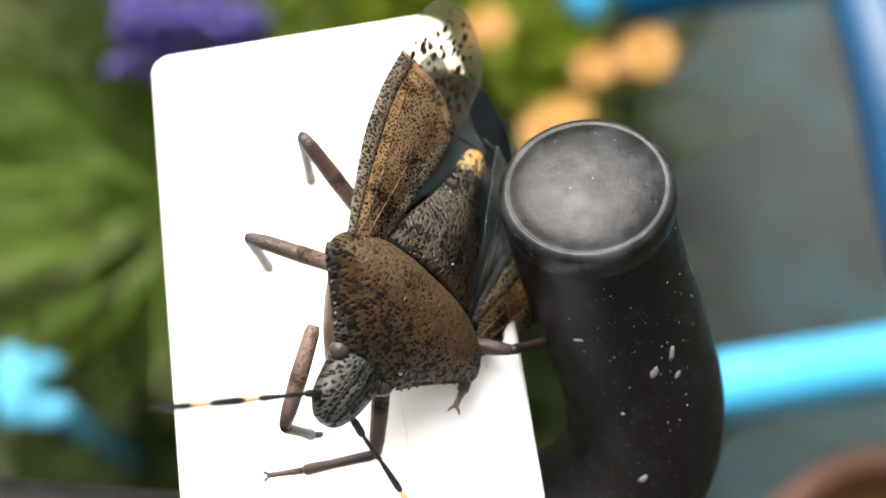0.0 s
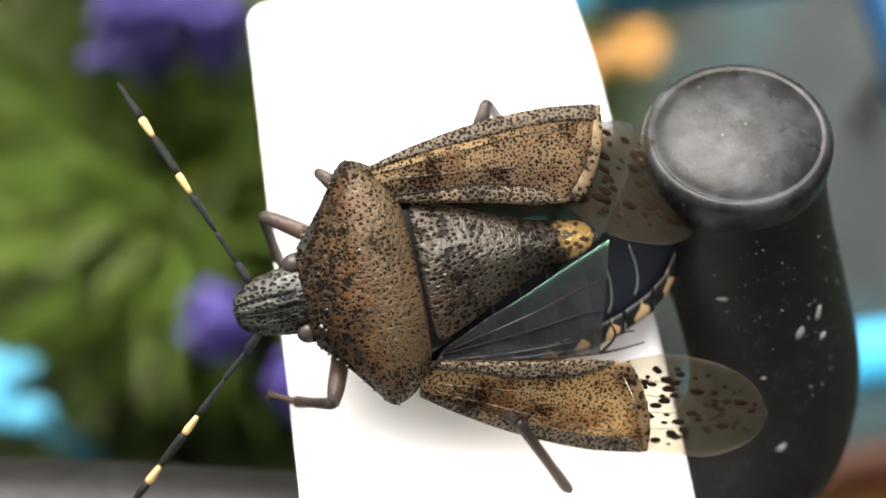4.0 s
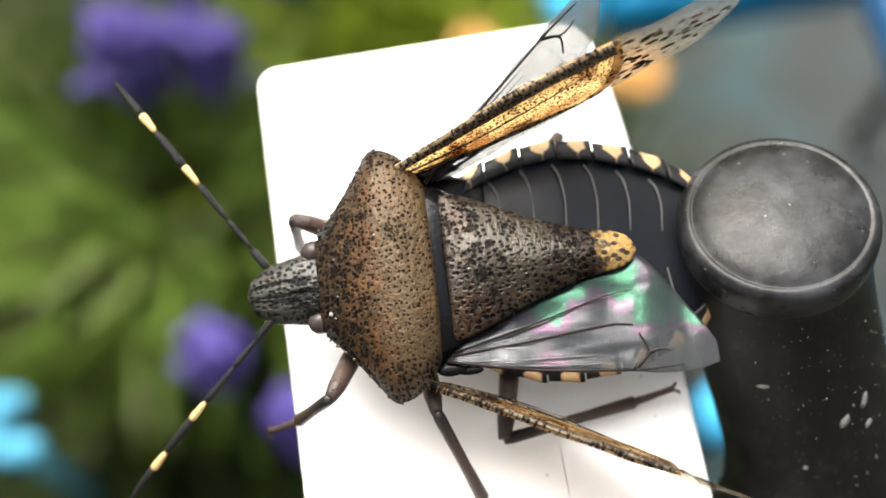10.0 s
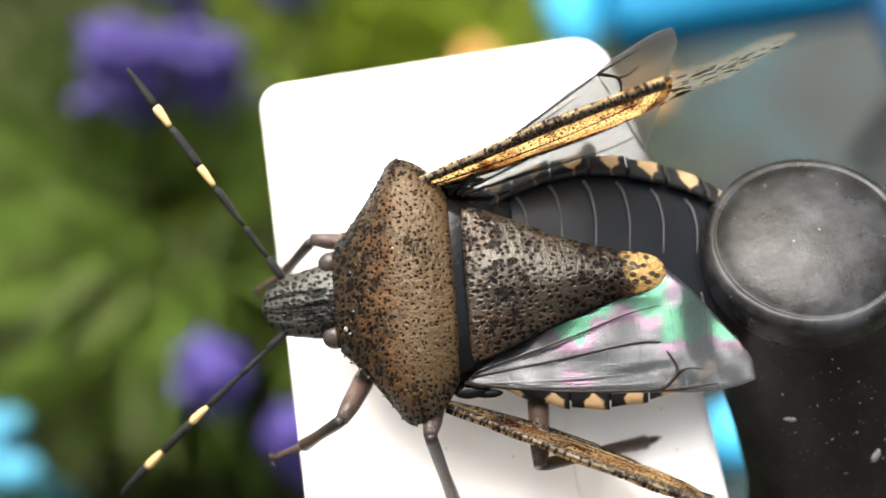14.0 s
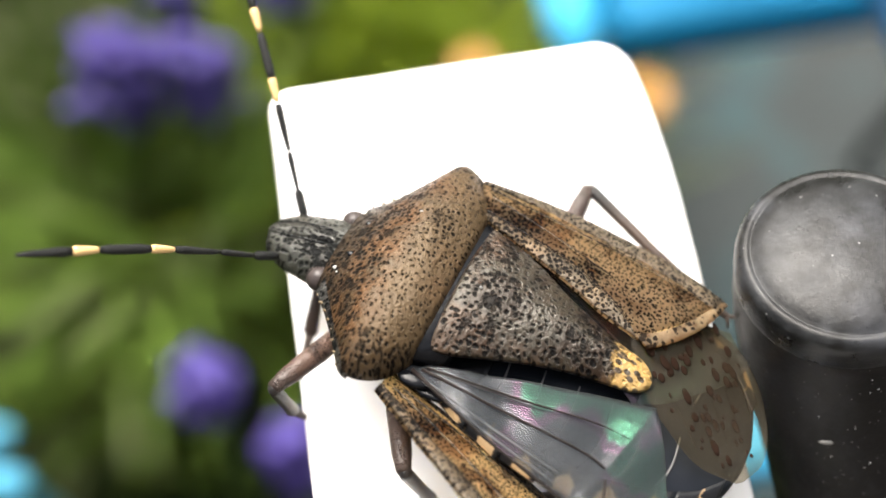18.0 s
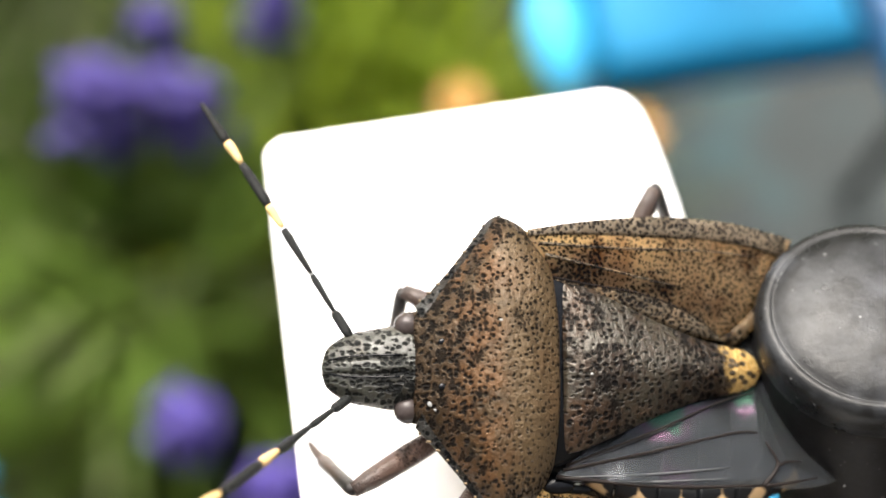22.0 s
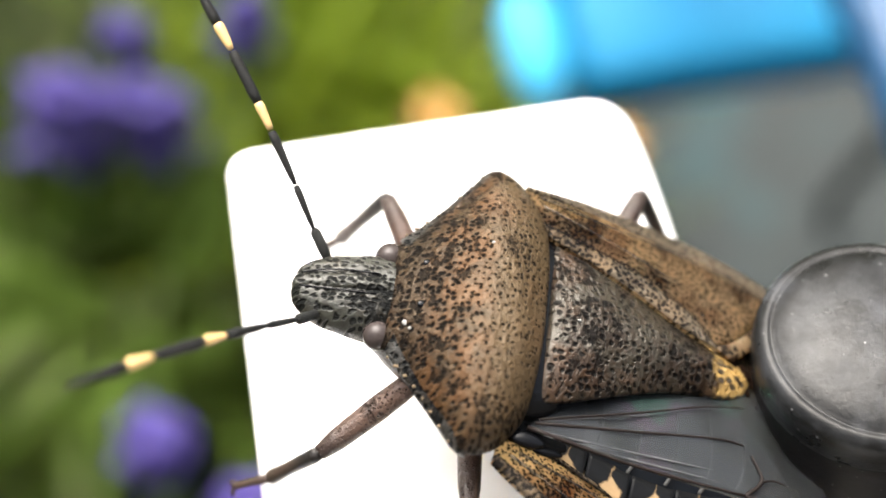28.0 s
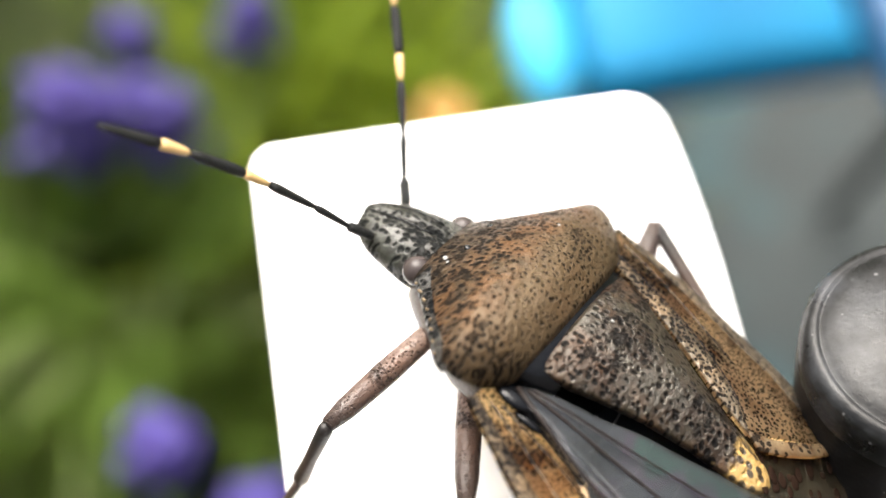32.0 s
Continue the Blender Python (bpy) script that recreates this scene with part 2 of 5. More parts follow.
def front_and_shoulders(n):
    """Dark towards the front slope and the two side margins."""
    slope = n.span(n.calc("ADD", n.axis(0, 2.6, 4.6), n.span(n.noise(1.3, 4, 0.6), 0.3, 0.7, -0.3, 0.3)), 0.3, 0.62)
    sp = n.add("ShaderNodeSeparateXYZ")
    n.link(n.co, sp.inputs[0])
    side = n.calc("ABSOLUTE", sp.outputs[1], 0)
    along = n.calc("ADD", side, n.calc("MULTIPLY", n.calc("MAXIMUM", n.calc("SUBTRACT", sp.outputs[0], 3.2), 0.0), 1.05))
    margin = n.span(n.calc("ADD", along, n.span(n.noise(1.5, 4), 0.3, 0.7, -0.3, 0.3)), 2.75, 3.3)
    return n.calc("MAXIMUM", slope, margin)


pn = cuticle("pronotum_cuticle", (0.036, 0.0225, 0.0095), (0.0026, 0.0025, 0.0026), (0.042, 0.02, 0.007), 6.4, 0.5, 0.46, pit=0.2, dark_at=0.54, growth=0.12, field=front_and_shoulders, spec=0.46, deep=0.05, lumps=1.6)
band = pn.calc("MULTIPLY", pn.axis(0, 2.9, 3.4), pn.axis(0, 4.6, 4.0))
rust = pn.calc("MULTIPLY", pn.span(pn.noise(1.5, 5, 0.68), 0.44, 0.57), band)
ground = pn.mix(pn.calc("MULTIPLY", pn.span(pn.calc("ADD", pn.axis(0, 3.7, 2.5), pn.span(pn.noise(1.4, 4), 0.3, 0.7, -0.3, 0.3)), 0.35, 0.8), 0.45), pn.ground, (0.07, 0.045, 0.021))
ground = pn.mix(pn.calc("MULTIPLY", rust, 0.55), ground, (0.075, 0.033, 0.011))
pn.colour(pn.mix(pn.pits, ground, pn.dark))
pn.bsdf.inputs["Specular Tint"].default_value = (1.0, 0.85, 0.67, 1)
PRONOTUM = pn.mat
HEAD = cuticle("head_cuticle", (0.03, 0.031, 0.024), (0.0045, 0.005, 0.005), (0.035, 0.028, 0.017), 7.0, 0.58, 0.36, pit=0.3, dark_at=0.47, growth=0.2, stretch=(0.75, 1.1, 1), spec=0.5, deep=0.06).mat
def shield_marks(n):
    """A ragged black blotch behind the front edge of the shield and one on each side of its yellow tip."""
    sp = n.add("ShaderNodeSeparateXYZ")
    n.link(n.co, sp.inputs[0])
    x, y = sp.outputs[0], sp.outputs[1]
    ragged = n.span(n.noise(1.3, 5, 0.65), 0.3, 0.7, -0.45, 0.45)
    away = n.calc("ADD", n.calc("POWER", n.calc("ADD", x, 0.1), 2), n.calc("POWER", n.calc("MULTIPLY", n.calc("SUBTRACT", y, 0.1), 1.3), 2))
    blotch = n.span(n.calc("ADD", away, ragged), 0.55, 0.3)
    behind = n.calc("SUBTRACT", 0.42, n.calc("ABSOLUTE", n.calc("ADD", x, 3.0), 0))
    beside = n.calc("SUBTRACT", n.calc("ABSOLUTE", y, 0), 0.16)
    flank = n.span(n.calc("ADD", n.calc("MINIMUM", behind, beside), n.calc("MULTIPLY", ragged, 0.3)), 0.0, 0.12)
    return n.calc("MAXIMUM", blotch, flank)


sn = cuticle("scutellum_cuticle", (0.02, 0.016, 0.0095), (0.0015, 0.0015, 0.0017), (0.05, 0.022, 0.008), 5.4, 0.57, 0.36, pit=0.25, dark_at=0.5, growth=0.08, field=shield_marks, stretch=(0.85, 1.1, 1), spec=0.6, deep=0.055, lumps=1.4)
tip = sn.span(sn.calc("ADD", sn.axis(0, -2.9, -4.7), sn.span(sn.noise(2.6, 3), 0.3, 0.7, -0.14, 0.14)), 0.28, 0.44)
tip_pits = sn.span(sn.cells(3.8, co=sn.stretch(0.8, 1.2, 0.12), flat=True), 0.36, 0.27)
tip_col = sn.mix(sn.calc("MULTIPLY", tip_pits, 0.94), sn.mix(sn.noise(2, 3), (0.2736, 0.152, 0.038), (0.3192, 0.228, 0.0912)), (0.0106, 0.0076, 0.0061))
sn.colour(sn.mix(tip, sn.bsdf.inputs["Base Color"].links[0].from_socket, tip_col))
sn.bsdf.inputs["Specular Tint"].default_value = (1.0, 0.97, 0.9, 1)
SCUTELLUM = sn.mat
CORIUM = cuticle("corium_cuticle", (0.31, 0.22, 0.13), (0.009, 0.008, 0.008), (0.12, 0.075, 0.04), 8.8, 0.56, 0.42, pit=0.315, dark_at=0.55, growth=0.14, glow=0.78, golden=(1.0, 0.82, 0.52), spec=0.4, deep=0.05).mat
CORIUM_RIM = cuticle("corium_rim_cuticle", (0.1, 0.079, 0.053), (0.0076, 0.0068, 0.0068), (0.1368, 0.0912, 0.0494), 8.2, 0.58, 0.36, pit=0.37, dark_at=0.56, growth=0.13, glow=0.12, spec=0.3).mat
COLLAR = plain("dark_glossy_cuticle", (0.0025, 0.0028, 0.0035), 0.2, 0.4, 1.5, 0.3, 0.2)
BELLY = plain("black_abdomen_cuticle", (0.0048, 0.0062, 0.009), 0.36, 0.5, 1.2, 0.2, 0.18)
SUTURE = plain("grey_suture", (0.085, 0.085, 0.085), 0.45, 0.3)
cx = Nodes("banded_border_cuticle", 0.38, 0, 0.25)
along = cx.add("ShaderNodeSeparateXYZ")
cx.link(cx.co, along.inputs[0])
bow = cx.calc("POWER", cx.calc("ADD", along.outputs[0], 2.2), 2)
outward = cx.calc("ADD", cx.calc("SUBTRACT", cx.calc("ABSOLUTE", along.outputs[1], 0), 3.68), cx.calc("MULTIPLY", bow, 0.075))
step = cx.calc("FRACT", cx.calc("DIVIDE", cx.calc("SUBTRACT", 0.9, along.outputs[0]), 1.12), 0)
ragged = cx.span(cx.noise(3.2, 4), 0.3, 0.7, -0.06, 0.06)
middle = cx.calc("ABSOLUTE", cx.calc("SUBTRACT", cx.calc("ADD", step, ragged), 0.56), 0)
patch = cx.span(cx.calc("SUBTRACT", middle, cx.span(outward, -0.46, -0.22, 0.0, 0.23)), 0.03, -0.03)
cx.colour(cx.mix(patch, (0.0065, 0.007, 0.008), cx.mix(cx.noise(5, 4), (0.36, 0.23, 0.12), (0.5, 0.36, 0.2))))
BORDER = cx.bump(cx.noise(9, 4), 0.3, 0.05).mat
OCELLUS = plain("red_ocellus", (0.2, 0.02, 0.012), 0.2, 0.2, 9.0, 0.1)
EYE = plain("brown_eye", (0.034, 0.027, 0.025), 0.25, 0.3, 9.0, 0.1)
ln = cuticle("leg_cuticle", (0.15, 0.1, 0.078), (0.02, 0.015, 0.012), (0.1, 0.058, 0.042), 9.5, 0.5, 0.36, pit=0.12, dark_at=0.6, growth=0.14)
ln.colour(ln.mix(ln.calc("MULTIPLY", ln.axis(0, 1.6, 3.2), 0.75), ln.bsdf.inputs["Base Color"].links[0].from_socket, (0.014, 0.011, 0.01)))
LEG = ln.mat
ln = Nodes("dark_leg_cuticle", 0.38, 0, 0.3)
shin = ln.mix(ln.noise(2.5, 4), (0.032, 0.021, 0.016), (0.062, 0.041, 0.031))
ln.colour(ln.mix(ln.axis(0, 1.9, 0.5), shin, (0.013, 0.011, 0.01)))
LEG_DARK = ln.bump(ln.noise(14, 4), 0.5, 0.05).mat
ANT_DARK = plain("black_antenna", (0.011, 0.0115, 0.011), 0.5, 0.4, 7.0, 0.8, 0.14)
ANT_PALE = plain("pale_antenna_band", (0.5168, 0.3496, 0.152), 0.5, 0.15, 6.0, 0.3)
WING_CLEAR = membrane("smoky_wing_membrane", (0.045, 0.036, 0.024), 0.78, (0.92, 0.89, 0.8), 0, 0.16)
HIND_CLEAR = {side: membrane("iridescent_hindwing", (0.03, 0.033, 0.036), 0.46, (0.88, 0.9, 0.9), side, 0.08) for side in (-1, 1)}
BAND = cuticle("pale_wing_band", (0.24, 0.19, 0.125), (0.02, 0.014, 0.01), (0.16, 0.11, 0.06), 4.0, 0.5, 0.45, pit=0.14, dark_at=0.5, growth=0.35, glow=0.5, spec=0.25, deep=0.03).mat
VEIN = plain("dark_vein", (0.012, 0.009, 0.008), 0.4, 0.3, 3.0, 0.2, 0.1)
FOLD = plain("pale_wing_fold", (0.05, 0.05, 0.052), 0.25, 0.5, 2.0, 0.3, 0.4)
SPOT = plain("brown_wing_spot", (0.011, 0.006, 0.004), 0.85, 0.3, 3.0, 0.05, 0.02)


# ---- mesh helpers ----
def mesh_of(name, bm, material, smooth=True):
    me = bpy.data.meshes.new(name)
    bmesh.ops.recalc_face_normals(bm, faces=bm.faces)
    bm.to_mesh(me)
    bm.free()
    me.materials.append(material)
    if smooth:
        me.polygons.foreach_set("use_smooth", [True] * len(me.polygons))
    return me


def part(name, bm, material, parent=None, label="", smooth=True):
    ob = new(name, mesh_of(name, bm, material, smooth))
    if parent:
        ob.parent = parent
    if label:
        ob["label"] = label
    return ob


def catmull(points, steps):
    """A smooth line through points of any dimension."""
    p = [np.array(a, float) for a in points]
    p = [2 * p[0] - p[1], *p, 2 * p[-1] - p[-2]]
    out = []
    for i in range(1, len(p) - 2):
        for s in range(steps):
            t = s / steps
            a, b, c, d = p[i - 1:i + 3]
            out.append(0.5 * (2 * b + (c - a) * t + (2 * a - 5 * b + 4 * c - d) * t * t + (3 * b - a - 3 * c + d) * t ** 3))
    out.append(p[-2])
    return out


def tube(bm, points, radii, sides=10, caps=True, flat=1.0):
    """A round or flattened bar along points."""
    pts = [Vector(q) * MM for q in points]
    rings, up = [], None
    for i, q in enumerate(pts):
        d = (pts[min(i + 1, len(pts) - 1)] - pts[max(i - 1, 0)]).normalized()
        ref = Vector((0, 0, 1)) if abs(d.z) < 0.9 else Vector((0, 1, 0))
        if up is None:
            up = ref
        a = d.cross(up).normalized()
        up = a.cross(d).normalized()
        r = radii[i] * MM
        rings.append([bm.verts.new(q + a * math.cos(k * math.tau / sides) * r + up * math.sin(k * math.tau / sides) * r * flat) for k in range(sides)])
    for r0, r1 in zip(rings, rings[1:]):
        for k in range(sides):
            bm.faces.new((r0[k], r0[(k + 1) % sides], r1[(k + 1) % sides], r1[k]))
    if caps:
        bm.faces.new(rings[0])
        bm.faces.new(rings[-1])
    return bm


def loft(stations, sides=20, steps=4, rough=0.0, seed=3.0, roof=0.0):
    """A closed body from stations (x, half width, z of the back, z of the margin, z of the belly, sharpness)."""
    bm = bmesh.new()
    rings = []
    for x, w, zt, ze, zb, sh in catmull(stations, steps):
        w, ring = max(w, 0.02), []
        for k in range(2 * sides):
            a = k * math.pi / sides
            c, s = math.cos(a), math.sin(a)
            y = math.copysign(abs(c) ** sh, c) * w
            up = (1 - roof) * max(s, 0) ** 1.15 + roof * (1 - abs(c) ** (1.35 * sh))
            z = ze + (zt - ze) * up if s >= 0 else ze + (zb - ze) * (-s) ** 0.9
            v = Vector((x, y, z))
            if rough:
                v += Vector((0, 0, rough)) * noise.noise(v * 1.3 + Vector((seed, 0, 0)))
            ring.append(bm.verts.new(v * MM))
        rings.append(ring)
    n = 2 * sides
    for r0, r1 in zip(rings, rings[1:]):
        for k in range(n):
            bm.faces.new((r0[k], r0[(k + 1) % n], r1[(k + 1) % n], r1[k]))
    bm.faces.new(rings[0])
    bm.faces.new(rings[-1])
    return bm


def blob(bm, centre, size, u=14, v=9):
    m = Matrix.LocRotScale(Vector(centre) * MM, None, Vector(size) * MM)
    bmesh.ops.create_uvsphere(bm, u_segments=u, v_segments=v, radius=1.0, matrix=m)
    return bm


def sheet(lead, trail, thick, cross=8, steps=5, wave=0.0, seed=0.0, sag=0.0, bulge=0.0, ends=(0, -1)):
    """A thin curved skin between two edge lines of as many points."""
    a, b = catmull(lead, steps), catmull(trail, steps)
    bm = bmesh.new()
    tops, lows = [], []
    for i, (p, q) in enumerate(zip(a, b)):
        rt, rl = [], []
        out = bulge * (i / (len(a) - 1)) ** 4
        for k in range(cross + 1):
            s = k / cross
            v = Vector(p).lerp(Vector(q), s)
            v.x += out * math.sin(math.pi * s)
            v.z += sag * math.sin(math.pi * s) + wave * noise.noise(Vector((v.x * 0.9, v.y * 0.9, seed)))
            rt.append(bm.verts.new((v + Vector((0, 0, thick / 2))) * MM))
            rl.append(bm.verts.new((v - Vector((0, 0, thick / 2))) * MM))
        tops.append(rt)
        lows.append(rl)
    for i in range(len(tops) - 1):
        for k in range(cross):
            bm.faces.new((tops[i][k], tops[i][k + 1], tops[i + 1][k + 1], tops[i + 1][k]))
            bm.faces.new((lows[i][k], lows[i + 1][k], lows[i + 1][k + 1], lows[i][k + 1]))
        for k in (0, cross):
            bm.faces.new((tops[i][k], tops[i + 1][k], lows[i + 1][k], lows[i][k]))
    for i in ends:
        for k in range(cross):
            bm.faces.new((tops[i][k], lows[i][k], lows[i][k + 1], tops[i][k + 1]))
    return bm


# ---- the white strip and the black hook ----
def white_strip():
    """A flat moulded strip with rounded corners, lying on the bar."""
    bm = bmesh.new()
    length, thick = 70, 4.2
    ring = []

    def corner(cx, cy, r, a0, a1, n=9):
        for k in range(n + 1):
            a = radians(a0 + (a1 - a0) * k / n)
            ring.append((cx + r * math.cos(a), cy + r * math.sin(a)))

    corner(0.75, -0.75, 0.75, 180, 90)
    corner(10.2, -1.2, 1.25, 90, 14, 12)
    ring += [(11.57, -1.7), (11.7, -2.7), (11.81, -3.8), (11.9, -5.2), (11.95, -7.5), (11.93, -14.0), (11.8, -length)]
    ring.append((-2.4, -length))
    levels = ((0.28, 0.0), (0.1, -0.06), (0.0, -0.25), (0.0, -thick + 0.3), (0.3, -thick))
    rings = []
    for inset, z in levels:
        line = []
        for x, y in ring:
            sx = (5.9 - x) / 6.0
            line.append(bm.verts.new(Vector((x + inset * sx, y - (inset if y > -3 else 0), z)) * MM))
        rings.append(line)
    n = len(ring)
    for r0, r1 in zip(rings, rings[1:]):
        for k in range(n):
            bm.faces.new((r0[k], r0[(k + 1) % n], r1[(k + 1) % n], r1[k]))
    bm.faces.new(rings[0])
    bm.faces.new(rings[-1])
    body = part("plastic_strip", bm, WHITE, smooth=False)
    tagged(body, "bright white moulded plastic strip with rounded corners on a bar", "plastic strip")
    seam = bmesh.new()
    tube(seam, [(7.55, -10.5, -0.016), (7.5, -30, -0.016), (7.45, -69, -0.016)], [0.022] * 3, 6)
    part("moulding_seam", seam, WHITE, body)
    return body


HOOK_PATH = [(14.85, -9.2, 4.0), (14.98, -9.82, 2.2), (15.4, -11.3, 0.2), (16.05, -13.3, -1.9), (16.4, -15.3, -3.6), (15.8, -17.3, -5.3), (13.6, -18.8, -6.6), (10, -19.2, -7.1),
             (6, -19.1, -7.1), (0, -18.7, -7.3), (-12, -15.9, -8.4), (-40, -10, -11), (-70, -4, -14), (-82, -1, -24), (-86, 0, -45), (-87, 0, -100), (-87, 0, -176)]


def black_hook():
    pts = catmull(HOOK_PATH, 8)
    bm = bmesh.new()
    tube(bm, pts, [2.92] * len(pts), 40)
    hook = part("metal_hook", bm, BLACK)
    tagged(hook, "bent black coated round metal bar with a worn flat end", "metal hook")
    # the end: a shallow dome with a rounded rim
    axis = (Vector(HOOK_PATH[0]) - Vector(pts[1])).normalized()
    turn = axis.to_track_quat("Z", "Y").to_matrix().to_4x4()
    end = bmesh.new()
    prof = [(2.88, -1.0), (2.91, -0.8), (2.93, -0.35), (2.91, -0.1), (2.83, 0.07), (2.7, 0.15), (2.6, 0.17), (2.56, 0.14), (2.52, 0.15), (2.44, 0.21), (2.1, 0.33), (1.5, 0.47), (0.9, 0.55), (0.35, 0.58)]
    rings = []
    for r, z in ((1.025 * r, z) for r, z in prof):
        rings.append([end.verts.new((turn @ Vector((r * math.cos(k * math.tau / 48), r * math.sin(k * math.tau / 48), z)) + Vector(HOOK_PATH[0])) * MM) for k in range(48)])
    for r0, r1 in zip(rings, rings[1:]):
        for k in range(48):
            end.faces.new((r0[k], r0[(k + 1) % 48], r1[(k + 1) % 48], r1[k]))
    end.faces.new(rings[-1])
    part("bar_end", end, CAPMAT, hook, "scuffed grey-black domed end of the bar with painted sky sheen")
    # flakes of pale paint and grit on the bar
    rnd = random.Random(5)
    spots = [((13.5, -14.2, 1.5), 0.26, 0.1), ((16.5, -15.7, 1.1), 0.3, 0.16), ((17.5, -15.2, 1.4), 0.34, 0.15), ((17.7, -15.9, 1.0), 0.2, 0.1), ((15.4, -19.0, -1.4), 0.24, 0.13), ((14.6, -17.0, 0.2), 0.1, 0.06)]
    spots += [((15.6 + rnd.uniform(-1.5, 3.4), rnd.uniform(-18, -10.5), rnd.uniform(0, 3)), rnd.uniform(0.02, 0.045), rnd.uniform(0.015, 0.03)) for _ in range(40)]
    for q, a, c in spots:
        q = Vector(q)
        near = min((Vector(p) for p in pts), key=lambda p: (p - q).length)
        normal = (q - near).normalized()
        m = Matrix.Translation((near + normal * 2.93) * MM) @ normal.to_track_quat("Z", "Y").to_matrix().to_4x4() @ pose(0, 0, 0, 0, 0, rnd.uniform(20, 70)) @ Matrix.Diagonal((a * 0.8 * MM, c * 0.8 * MM, 0.03 * MM, 1))
        flake = bmesh.new()
        bmesh.ops.create_icosphere(flake, subdivisions=2, radius=1.0)
        for v in flake.verts:
            v.co *= 1 + 0.5 * noise.noise(v.co * 1.7 + q)
        flake.transform(m)
        part("paint_flake", flake, FLECK, hook)
    for x, y, a, c, turned in ((13.0, -8.5, 0.14, 0.07, 30), (12.9, -8.3, 0.06, 0.05, 0), (13.5, -8.6, 0.2, 0.06, 20), (13.4, -8.75, 0.1, 0.05, 80), (15.7, -9.1, 0.1, 0.03, -40), (16.3, -11.0, 0.13, 0.06, 70), (14.6, -7.2, 0.07, 0.05, 0), (14.8, -9.9, 0.05, 0.04, 0), (15.3, -8.3, 0.06, 0.04, 0), (14.2, -10.6, 0.05, 0.04, 0)):
        flake = bmesh.new()
        bmesh.ops.create_icosphere(flake, subdivisions=2, radius=1.0)
        for v in flake.verts:
            v.co *= 1 + 0.5 * noise.noise(v.co * 1.7 + Vector((x, y, 0)))
        lift = 0.56 - 0.062 * ((x - 14.85) ** 2 + (y + 9.2) ** 2)
        base = Vector((x, y, 4.0)) - axis * ((Vector((x, y, 4.0)) - Vector(HOOK_PATH[0])).dot(axis)) + axis * max(lift, 0.14)
        flake.transform(Matrix.Translation(base * MM) @ turn @ pose(0, 0, 0, 0, 0, turned) @ Matrix.Diagonal((a * 0.7 * MM, c * 0.7 * MM, 0.02 * MM, 1)))
        part("paint_flake", flake, FLECK, hook)
    return hook


strip = white_strip()
hook = black_hook()

